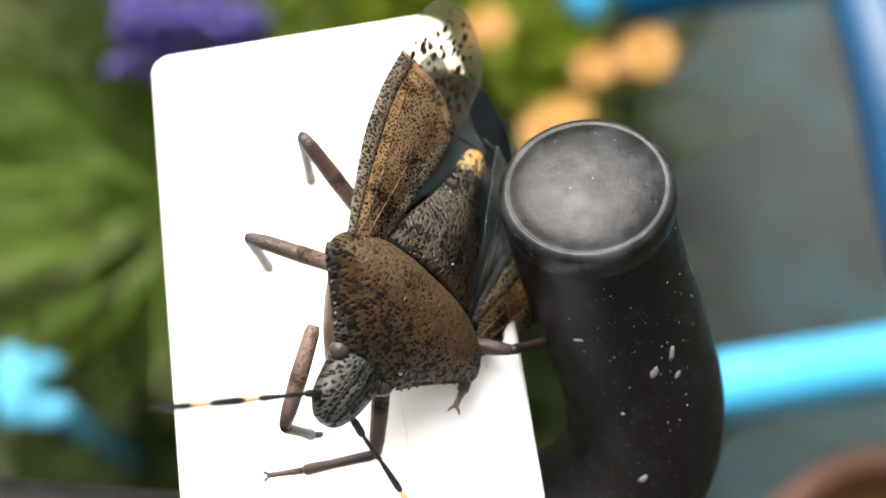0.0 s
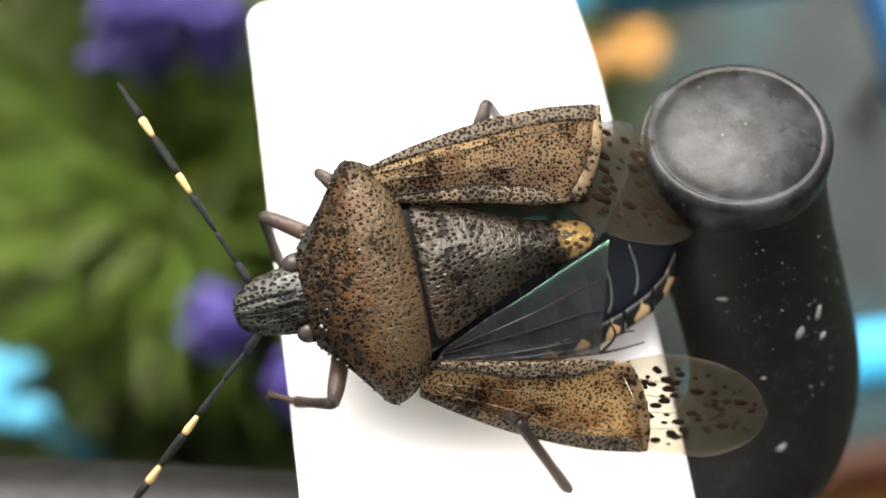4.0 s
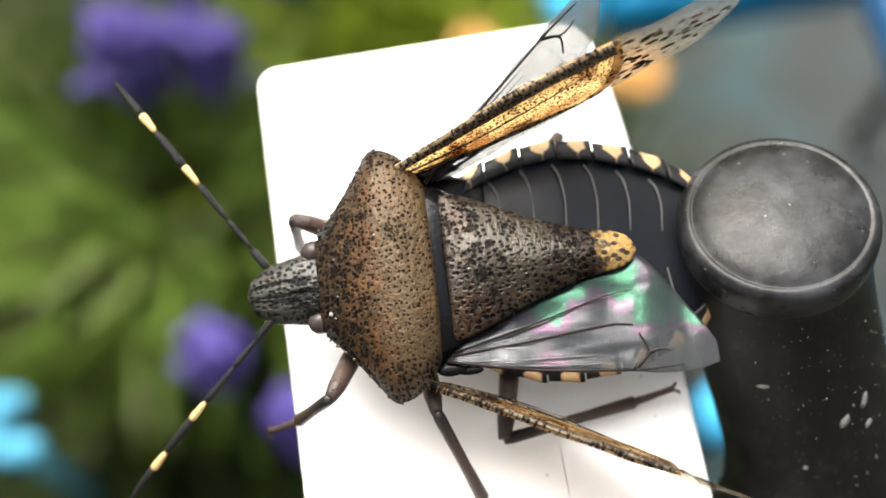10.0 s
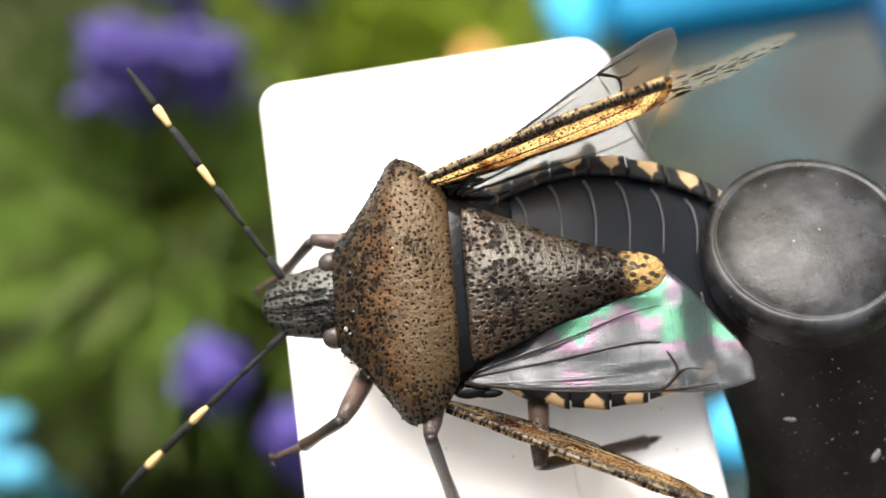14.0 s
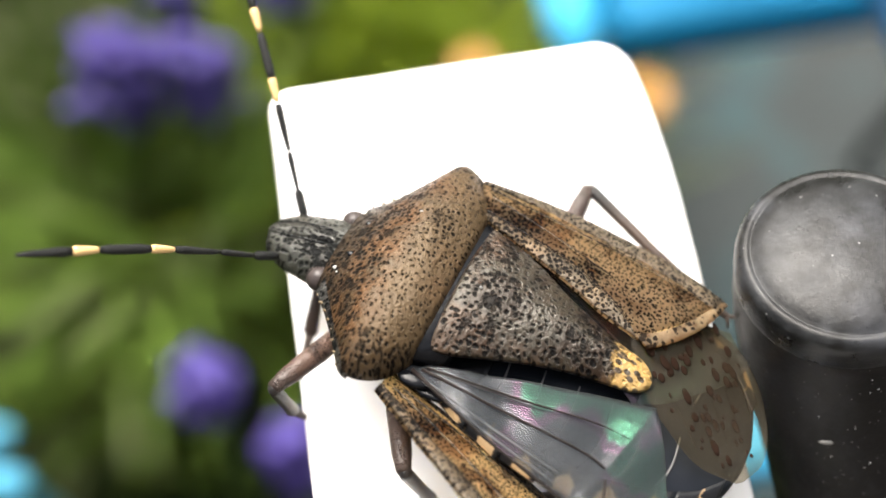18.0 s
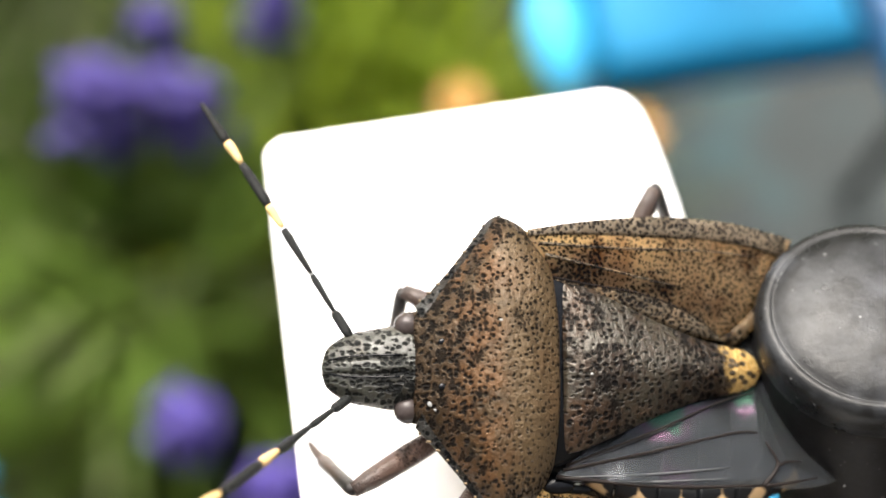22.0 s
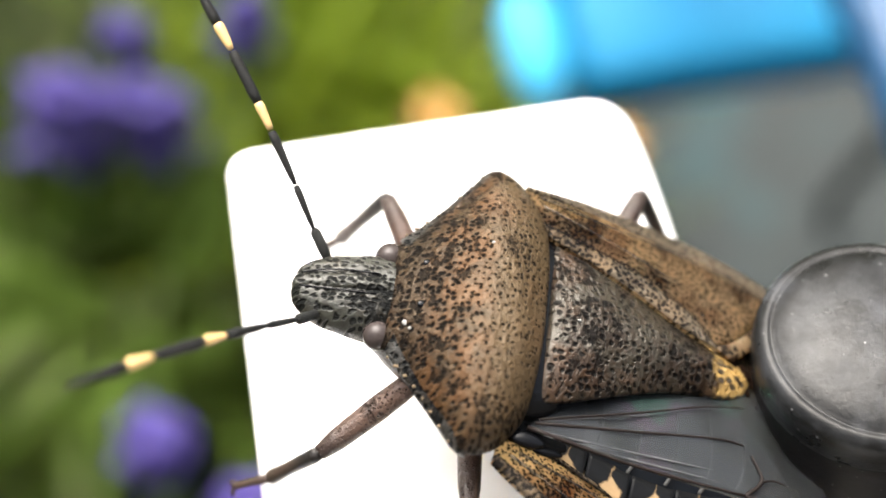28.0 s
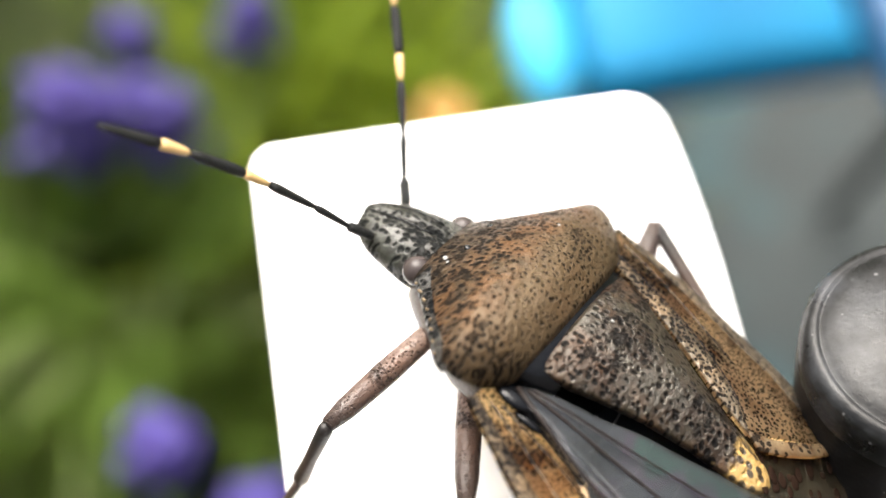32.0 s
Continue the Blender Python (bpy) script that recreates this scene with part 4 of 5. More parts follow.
# ---- antennae: origin at the base, x along the antenna ----
def antenna():
    base = part("antenna", tube(bmesh.new(), [(0, 0, 0), (0.25, 0, 0.02), (0.75, 0, 0.03), (0.85, 0, 0.03)], [0.09, 0.13, 0.13, 0.08], 10), ANT_DARK, bug, "slender black antenna banded with cream")

    def piece(name, x0, x1, r0, r1, mat, z0, z1):
        n = 6
        pts = [(x0 + (x1 - x0) * k / n, 0, z0 + (z1 - z0) * k / n) for k in range(n + 1)]
        rad = [1.15 * (r0 + (r1 - r0) * k / n) * (0.75 if k in (0, n) else 1.0) for k in range(n + 1)]
        part(name, tube(bmesh.new(), pts, rad, 10), mat, base)

    piece("antenna_segment", 0.85, 1.95, 0.055, 0.085, ANT_DARK, 0.03, 0.17)
    piece("antenna_segment", 1.98, 3.34, 0.06, 0.11, ANT_DARK, 0.17, 0.26)
    piece("pale_band", 3.4, 4.1, 0.07, 0.115, ANT_PALE, 0.26, 0.28)
    piece("antenna_segment", 4.1, 5.46, 0.12, 0.11, ANT_DARK, 0.28, 0.22)
    piece("pale_band", 5.52, 6.22, 0.075, 0.13, ANT_PALE, 0.22, 0.15)
    piece("antenna_segment", 6.22, 7.62, 0.13, 0.06, ANT_DARK, 0.15, -0.03)
    return base


antenna_right, antenna_left = antenna(), antenna()


# ---- legs: femur and tibia each along x from their joint ----
LEGS = {"front": (3.5, 2.6, (4.2, 1.7, 1.7)), "middle": (3.9, 3.5, (2.3, 2.1, 1.5)), "hind": (3.9, 4.4, (-0.1, 0.9, 1.1))}


def leg(kind):
    f, t, _ = LEGS[kind]
    femur = part("femur", tube(bmesh.new(), [(0, 0, 0), (0.3, 0, 0), (f * 0.5, 0, 0), (f * 0.85, 0, 0), (f, 0, 0)], [0.2, 0.27, 0.31, 0.27, 0.19], 12), LEG, bug, "speckled brown upper leg")
    tibia = part("tibia", tube(bmesh.new(), [(0, 0, 0), (0.25, 0, 0), (t * 0.6, 0, 0), (t - 0.1, 0, 0), (t, 0, 0)], [0.15, 0.19, 0.17, 0.21, 0.14], 12), LEG_DARK, bug, "dark slender lower leg")
    foot = tube(bmesh.new(), [(t - 0.05, 0, 0), (t + 0.3, 0, 0.1), (t + 0.7, 0, 0.32), (t + 1.1, 0, 0.5)], [0.13, 0.12, 0.1, 0.1], 8)
    tarsus = part("tarsus", foot, LEG_DARK, tibia)
    for y in (-0.14, 0.14):
        claw = tube(bmesh.new(), [(t + 1.05, 0, 0.5), (t + 1.25, y, 0.5), (t + 1.32, y * 1.5, 0.36)], [0.06, 0.05, 0.015], 6)
        part("claw", claw, LEG_DARK, tibia)
    return femur, tibia


legs = {(kind, s): leg(kind) for kind in LEGS for s in (-1, 1)}

# ---- garden below ----
GROUND_Z = -175


def ground_sheet():
    bm = bmesh.new()
    bmesh.ops.create_grid(bm, x_segments=60, y_segments=60, size=1.0)
    for v in bm.verts:
        r = max(abs(v.co.x), abs(v.co.y))
        k = 0.6 * r if r < 0.5 else 0.3 + (r - 0.5) ** 2 * 800
        v.co *= k / max(r, 1e-6)
        v.co.z = GROUND_Z * MM + 0.004 * noise.noise(v.co * 9)
    n = Nodes("garden_soil", 0.9)
    n.colour(n.mix(n.noise(0.05, 6), (0.0091, 0.0137, 0.0046), (0.0342, 0.0456, 0.0122)))
    return tagged(part("ground", bm, n.bump(n.noise(0.2, 5), 0.6, 8).mat), "dark garden soil under green plants", "ground", kind="structure")


ground_sheet()


def sky_block_wall():
    """Low unseen wall added behind the camera; keeps that half of the sky off the bed."""
    n = Nodes("dark_sky_block", 0.85, 0, 0.2)
    n.colour(n.mix(n.noise(0.012, 6), (0.05, 0.045, 0.04), (0.09, 0.082, 0.072)))
    bm = bmesh.new()
    bmesh.ops.create_cube(bm, size=1.0, matrix=Matrix.LocRotScale(Vector((0, -0.19, 0.09)), None, Vector((0.56, 0.06, 0.54))))
    return tagged(part("unseen_wall", bm, n.bump(n.noise(0.15, 5), 0.5, 2.0).mat, smooth=False), "plain dark wall added out of view to block the sky", "wall", kind="structure")


sky_block_wall()


def leaf_material(name, c1, c2):
    n = Nodes(name, 0.5)
    isl = n.add("ShaderNodeNewGeometry").outputs["Random Per Island"]
    n.colour(n.mix(isl, c1, c2))
    return n.bump(n.noise(1.0, 3), 0.3, 0.3).mat


def blade(bm, root, tip, width, bend):
    """A slim folded leaf from root to tip."""
    root, tip = Vector(root), Vector(tip)
    side = (tip - root).cross(Vector((0.3, 0.2, 1))).normalized()
    rows = []
    for k in range(6):
        s = k / 5
        c = root.lerp(tip, s) + Vector(bend) * math.sin(math.pi * s)
        w = width * (0.35 + 1.3 * s * (1 - s) * 2) * (1 - s * 0.9)
        rows.append([bm.verts.new((c + side * w * e + Vector((0, 0, -0.25 * w * abs(e)))) * MM) for e in (-1, 0, 1)])
    for r0, r1 in zip(rows, rows[1:]):
        for k in range(2):
            bm.faces.new((r0[k], r0[k + 1], r1[k + 1], r1[k]))


def foliage(name, label, spots, count, material, seed, length=(30, 60), width=(1.2, 3.0), lean=0.6):
    """Many leaves rising from the ground round the given spots (x, y, radius, top)."""
    rnd = random.Random(seed)
    bm = bmesh.new()
    for _ in range(count):
        x, y, r, top = rnd.choice(spots)
        a, d = rnd.uniform(0, math.tau), r * math.sqrt(rnd.random())
        rx, ry = x + d * math.cos(a), y + d * math.sin(a)
        ln, b = rnd.uniform(*length), rnd.uniform(0, math.tau)
        z1 = top + rnd.uniform(-32, 0)
        tip = (rx + ln * lean * math.cos(b), ry + ln * lean * math.sin(b), z1)
        root = (rx, ry, max(z1 - ln, GROUND_Z))
        blade(bm, root, tip, rnd.uniform(*width), (0, 0, ln * 0.12))
    return tagged(part(name, bm, material), label, "foliage", kind="stuff")


GREEN = leaf_material("mid_green_leaf", (0.054, 0.096, 0.01), (0.084, 0.132, 0.017))
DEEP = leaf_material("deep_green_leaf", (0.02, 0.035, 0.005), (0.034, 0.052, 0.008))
LIME = leaf_material("yellow_green_leaf", (0.125, 0.18, 0.007), (0.18, 0.235, 0.014))
OLIVE = leaf_material("grey_olive_leaf", (0.068, 0.09, 0.03), (0.1, 0.115, 0.044))
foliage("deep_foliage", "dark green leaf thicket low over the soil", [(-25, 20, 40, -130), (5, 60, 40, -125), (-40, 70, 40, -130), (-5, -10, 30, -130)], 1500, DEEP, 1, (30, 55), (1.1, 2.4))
foliage("green_foliage", "slender mid-green lavender leaves in a dense bush", [(-31, 40, 14, -95), (-20, 37, 10, -90), (-26, 38, 8, -88), (-18, 34, 7, -88), (-12, 34, 7, -95), (-22, 36, 7, -96), (-20, 44, 8, -92), (0, 34, 8, -100), (0, 62, 14, -95)], 1050, GREEN, 2, (22, 42), (0.6, 1.5))
foliage("yellow_green_foliage", "bright yellow-green leaves lit from above", [(14, 56, 11, -92), (22, 50, 8, -95), (6, 48, 8, -98), (4, 60, 6, -94)], 420, LIME, 3, (22, 40), (0.8, 1.7))
foliage("olive_foliage", "pale olive-grey leaves at the edge of the bush", [(-34, 58, 9, -90), (-28, 66, 10, -92), (-36, 46, 5, -92), (-21, 35, 8, -90), (-14, 42, 6, -90)], 300, OLIVE, 4, (26, 48), (0.8, 1.9))

PURPLE = leaf_material("violet_floret", (0.016, 0.009, 0.085), (0.038, 0.022, 0.17))
STEM = plain("green_stem", (0.0532, 0.0912, 0.0266), 0.6)


def lavender(x, y, top, length, radius, lean, seed):
    """A flower spike: stem and separate florets in whorls."""
    rnd = random.Random(seed)
    spike = new("lavender_flower")
    spike.location = (x * MM, y * MM, GROUND_Z * MM)
    h = top - GROUND_Z
    dx, dy = lean
    bm = tube(bmesh.new(), catmull([(-dx, -dy, 0), (-dx * 0.5, -dy * 0.5, h * 0.5), (0, 0, h)], 5), [0.8] * 11, 7)
    part("stem", bm, STEM, spike)
    rings = max(3, int(length / 2.2))
    for k in range(rings):
        z = h - length + length * k / (rings - 1)
        s = k / (rings - 1)
        r = radius * (0.75 + 0.5 * math.sin(math.pi * s)) * (1 - 0.35 * s)
        for i in range(8):
            out = r * rnd.choice((0.45, 0.8, 1.0, 1.25, 1.6))
            a = math.tau * (i + rnd.uniform(-0.2, 0.2)) / 8 + k
            fl = bmesh.new()
            bmesh.ops.create_icosphere(fl, subdivisions=1, radius=1.0)
            c = Vector((out * math.cos(a) - dx * (h - z) / h, out * math.sin(a) - dy * (h - z) / h, z + rnd.uniform(-1, 1)))
            fl.transform(Matrix.Translation(c * MM) @ pose(0, 0, 0, rnd.uniform(-40, 40), rnd.uniform(-40, 40), 0) @ Matrix.Diagonal((1.1 * MM, 1.1 * MM, 1.9 * MM, 1)))
            part("floret", fl, PURPLE, spike)
    return tagged(spike, "violet lavender flower spike on a thin green stem", "flower", group="lavender flowers")


for k, (x, y, top, ln, r, lean) in enumerate(((-15.5, 45.5, -84, 14, 3.4, (4, -7)), (-8.5, 46.5, -90, 12, 3.0, (-4, -8)), (-10.5, 13.5, -88, 7, 2.2, (3, 4)), (-4.2, 6.5, -90, 9, 2.3, (-2, 5)),
                                              (2.5, 56, -92, 7, 1.8, (2, 3)), (-10, 57.5, -95, 7, 1.6, (0, 3)), (27, -1.5, -92, 8, 2.3, (2, 3)))):
    lavender(x, y, top, ln, r, lean, 20 + k)

PETAL = leaf_material("orange_petal", (0.2736, 0.1216, 0.0114), (0.3344, 0.1824, 0.0228))
DISC = plain("brown_flower_disc", (0.19, 0.0912, 0.0228), 0.8)


def marigold(x, y, top, size, seed):
    flower = new("orange_flower")
    flower.location = (x * MM, y * MM, GROUND_Z * MM)
    h = top - GROUND_Z
    part("stem", tube(bmesh.new(), [(3, 2, 0), (1, 1, h * 0.5), (0, 0, h - 0.5)], [0.7, 0.6, 0.5], 7), STEM, flower)
    part("disc", blob(bmesh.new(), (0, 0, h), (size * 0.3, size * 0.3, 0.7)), DISC, flower)
    for i in range(12):
        a = math.tau * i / 12
        bm = bmesh.new()
        u = Vector((math.cos(a), math.sin(a), 0))
        blade(bm, u * size * 0.25 + Vector((0, 0, h)), u * size + Vector((0, 0, h - 0.4)), size * 0.28, (0, 0, 0.5))
        part("petal", bm, PETAL, flower)
    return tagged(flower, "orange-yellow daisy flower in the bed below", "flower", group="orange flowers")


for k, (x, y, top, size) in enumerate(((36.5, 37, -95, 3.6), (24.5, 31, -98, 3.6), (20, 43.5, -96, 3.0), (31, 38, -99, 3.0), (27.5, 33.5, -101, 3.2), (33.5, 40.5, -103, 3.0), (22.5, 27.5, -104, 2.8))):
    marigold(x, y, top, size, k)

n = Nodes("blue_plastic", 0.55, 0, 0.2)
n.colour(n.mix(n.noise(0.06, 3), (0.0, 0.1, 0.22), (0.002, 0.15, 0.29)))
BLUE = n.bump(n.noise(0.5, 3), 0.1, 0.4).mat
n = Nodes("deep_blue_rubber", 0.5)
n.colour(n.mix(n.noise(0.08, 3), (0.0, 0.03, 0.085), (0.002, 0.05, 0.13)))
HOSE_BLUE = n.bump(n.noise(0.6, 3), 0.2, 0.4).mat
n = Nodes("light_blue_plastic", 0.5, 0, 0.25)
n.colour(n.mix(n.noise(0.08, 3), (0.024, 0.272, 0.496), (0.056, 0.336, 0.544)))
CYAN = n.bump(n.noise(0.5, 3), 0.1, 0.4).mat
n = Nodes("grey_slab", 0.85)
slab = n.mix(n.noise(0.09, 6), (0.012, 0.017, 0.017), (0.027, 0.034, 0.034))
n.colour(n.mix(n.span(n.noise(0.045, 2), 0.52, 0.66), slab, (0.018, 0.044, 0.048)))
SLAB = n.bump(n.noise(0.8, 5), 0.5, 1.0).mat


def box(bm, x0, x1, y0, y1, z0, z1, bevel):
    made = bmesh.ops.create_cube(bm, size=1.0, matrix=Matrix.LocRotScale(Vector(((x0 + x1) / 2, (y0 + y1) / 2, (z0 + z1) / 2)) * MM, None, Vector((x1 - x0, y1 - y0, z1 - z0)) * MM))
    bmesh.ops.bevel(bm, geom=list({e for v in made["verts"] for e in v.link_edges}), offset=bevel * MM, segments=3, affect="EDGES", profile=0.5)
    return bm


slab_ob = part("paving_slab", box(bmesh.new(), 38, 190, -70, 130, GROUND_Z - 6, GROUND_Z + 8, 3), SLAB, smooth=False)
tagged(slab_ob, "rough grey stone paving slab in the garden", "paving", kind="structure")


def blue_frame():
    """A blue plastic frame on four feet over the paving."""
    frame_ob = new("garden_bench")
    frame_ob.location = (0, 0, 0)
    part("slat", box(bmesh.new(), 34.5, 92, -3.2, 3.0, -101, -92, 2.2), CYAN, frame_ob, "light blue plastic slat")
    part("slat", box(bmesh.new(), 34.5, 92, 42.5, 60, -101, -92, 2.2), BLUE, frame_ob, "bright blue plastic slat")
    part("corner_knob", blob(bmesh.new(), (31.5, 50, -97), (3.2, 7.5, 3)), CYAN, frame_ob, "pale cyan plastic corner")
    for x in (40, 86):
        for y in (0, 50):
            part("foot", box(bmesh.new(), x - 1.2, x + 1.2, y - 1.2, y + 1.2, GROUND_Z + 8, -100, 0.4), BLACK, frame_ob, "thin dark metal foot")
    return tagged(frame_ob, "bright blue plastic garden bench standing over grey paving", "bench")


blue_frame()
hose = part("blue_hose", tube(bmesh.new(), catmull([(70, 170, -171), (60, 130, -150), (50, 80, -90), (44.4, 40, -55), (43.2, 16, -45), (42.9, 4, -45), (43.6, -10, -50), (48, -34, -80), (54, -60, -130), (58, -84, -168), (62, -128, -171)], 6), [2.7] * 61, 14), HOSE_BLUE)
part("hose_connector", tube(bmesh.new(), [(61.6, -124, -170.8), (62.4, -140, -171)], [4.4, 4.4], 14), CYAN, hose)
tagged(hose, "blue garden hose hanging down beside the paving", "hose")
TAG_BLUE = plain("weathered_blue_plastic", (0.05, 0.23, 0.34), 0.6, 0.25, 0.4, 0.2, 0.2)
clip = new("plastic_tag")
clip.location = (-34 * MM, 11 * MM, GROUND_Z * MM)
part("stake", tube(bmesh.new(), [(0, 0, 0), (0, 0, 78)], [1.2, 1.2], 8), TAG_BLUE, clip)
part("tag_head", blob(bmesh.new(), (-1.2, 1.0, 78), (2.4, 4.4, 1.0)), TAG_BLUE, clip, "pale blue oval head of the tag")
part("tag_prong", blob(bmesh.new(), (2.2, -2.2, 77.6), (2.6, 1.5, 0.8)), TAG_BLUE, clip)
part("tag_prong", blob(bmesh.new(), (1.4, 2.6, 77.6), (2.4, 1.3, 0.8)), TAG_BLUE, clip)
tagged(clip, "light blue plastic plant tag stuck in the bed", "plant tag")

n = Nodes("terracotta", 0.85)
n.colour(n.mix(n.noise(0.2, 5), (0.12, 0.056, 0.036), (0.18, 0.09, 0.06)))
CLAY = n.bump(n.noise(0.9, 5), 0.5, 0.6).mat


def clay_pot():
    pot = new("clay_pot")
    pot.location = (52 * MM, -24 * MM, GROUND_Z * MM)
    prof = [(9, 0), (10.5, 0), (14, 58), (16, 58.5), (16.4, 72), (15, 73), (14, 71), (13, 58), (10, 6), (0.5, 5)]
    bm = bmesh.new()
    rings = [[bm.verts.new(Vector((r * math.cos(k * math.tau / 36), r * math.sin(k * math.tau / 36), z)) * MM) for k in range(36)] for r, z in prof]
    for r0, r1 in zip(rings, rings[1:]):
        for k in range(36):
            bm.faces.new((r0[k], r0[(k + 1) % 36], r1[(k + 1) % 36], r1[k]))
    bm.faces.new(rings[0])
    part("pot_wall", bm, CLAY, pot)
    soil = bmesh.new()
    bmesh.ops.create_circle(soil, cap_ends=True, segments=36, radius=13.6 * MM, matrix=Matrix.Translation((0, 0, 63 * MM)))
    part("potting_soil", soil, DISC, pot)
    return tagged(pot, "reddish-brown clay pot standing on the paving", "plant pot")


clay_pot()

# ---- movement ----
def body_pose(row):
    _, x, y, z, yaw, pitch, roll = row
    return pose(x * MM, y * MM, z * MM, roll, pitch, yaw)


def between(keys, t):
    """Values of keys (seconds, values...) at t, eased from key to key."""
    if t <= keys[0][0]:
        return keys[0][1:]
    for a, b in zip(keys, keys[1:]):
        if t <= b[0]:
            s = (t - a[0]) / (b[0] - a[0])
            s = s * s * (3 - 2 * s)
            return tuple(p + (q - p) * s for p, q in zip(a[1:], b[1:]))
    return keys[-1][1:]


def wing_rows(hinge, keys, side):
    """keys: seconds, outward sweep, lift of the tip, turn about the long axis (outer edge up)."""
    rows = []
    for row in BUG_ROWS:
        sweep, lift, turn = between(keys, row[0])
        m = pose(hinge[0] * MM, hinge[1] * MM, hinge[2] * MM) @ pose(0, 0, 0, 0, 0, 180 - side * sweep) @ pose(0, 0, 0, 0, -lift, 0) @ pose(0, 0, 0, -side * turn, 0, 0)
        rows.append((row[0], m))
    return rows


WING_KEYS = {
    # seconds, outward sweep, lift of the tip, turn about the long axis
    "forewing_right": [(0, -2, -6, -5), (1, 3, -6, -5), (2, -1, -5, -11), (3, -6, -9, -4), (4, -6, -1, -12), (7, -4, -3, -9), (8, 4, 16, -12), (9, 19, 19, 77), (9.5, 17, 13, 82), (10, 16, 12.5, 86), (11, 15, 12, 97), (13.6, 14, 11, 105), (16, -8, -5, -5), (17, -7, -7, -8), (18, -8, -6, -9), (19, -13, -6, -8), (21, -9, -5, -4), (22, -9, -7, 7), (23, -5, -5, 7), (24, -6, -2, -9), (25, -15, 0, -12), (28, -13, -5, -11), (29, -13, -1, -19), (30, -12, -2, -17), (31, -13, -4, -12), (32, -13, -4, -8)],
    "forewing_left": [(0, 15, 2, -5), (1, 11, 0, -2), (2, 15, -2, 6), (3, 17, -1, -8), (4, 18, 0, -22), (7, 21, -3, -41), (8, 27, -2, 84), (9, 25, -2, 86), (13.5, 23, -2, 86), (15.5, 20, -4, 66), (17, 16, -6, 64), (18, 15, -8, 42), (19, 13, -9, 24), (20, 12, -9, 27), (21, 15, -8, 40), (23, 18, -8, 56), (25, 15, -8, 46), (28, 16, -10, 26), (30, 16, -8, 44), (31, 16, -8, 46), (32, 9, -10, 14)],
    "hindwing_right": [(0, -2, -6, -8), (7.6, -2, -6, -8), (8.1, 2, 1, 0), (8.6, 30, 9, 40), (9.3, 39, 8, 58), (10.5, 38, 7, 58), (13.5, 33, 4, 52), (15.2, -6, -8, -6), (32, -6, -8, -6)],
    "hindwing_left": [(0, -1, -5, -22), (2, -8, 4, -22), (4, 2, -7, -20), (7, 2, -4, 0), (8, 1, -2, 8), (10, 1, 0, 12), (13.5, -1, 3, 14), (15.5, -3, -3, 12), (17, 3, -6, 2), (19, 9, -5, -6), (20.5, 6, -5, -2), (22, -6, 0, 14), (24, -3, -3, 10), (25, 4, -4, 0), (28, -4, 0, 10), (29, -6, 2, 14), (30, -5, 0, 12), (31, -2, -4, 6), (32, 5, -4, -4)],
}
TIP_FOLD = [(0, 0), (8.0, 0), (9.3, 14), (13.5, 14), (15.0, 0), (32, 0)]
# how far the outer panel of the other hindwing is folded back under the inner one
TIP_UNDER = [(0, 160), (2.5, 160), (4.2, 135), (7.6, 6), (13.5, 0), (15.5, 8), (32, 8)]
ANTENNA_KEYS = {
    # seconds, azimuth from straight ahead, elevation
    "right": [(0, -52, 14), (1, -45, 12), (2, -48, 16), (3, -54, 24), (4, -69, -6), (7, -64, -13), (8, -53, -9), (9, -50, 4), (10, -57, 1), (11, -59, 8), (12, -58, 1), (13, -61, 11), (16, -49, 14), (17, -49, 25), (18, -46, 26), (19, -42, 25), (20, -40, 24), (21, -55, 5), (22, -59, -12), (23, -52, -7), (24, -52, 14), (25, -45, 40), (28, -48, 16), (29, -54, 5), (30, -53, 10), (31, -48, 35), (32, -42, 23)],
    "left": [(0, 76, -8), (1, 76, -34), (2, 70, -27), (3, 50, -23), (4, 41, -18), (7, 48, -21), (8, 53, 26), (9, 41, -21), (10, 42, -20), (11, 40, -25), (12, 42, -24), (13, 38, -23), (16, 31, -14), (17, 30, -8), (18, 48, 27), (19, 49, 21), (20, 48, 23), (21, 43, 28), (22, 35, 39), (23, 35, -20), (24, 32, -6), (25, 23, -11), (28, 43, 26), (29, 37, 30), (30, 41, 37), (31, 27, -10), (32, 48, 21)],
}
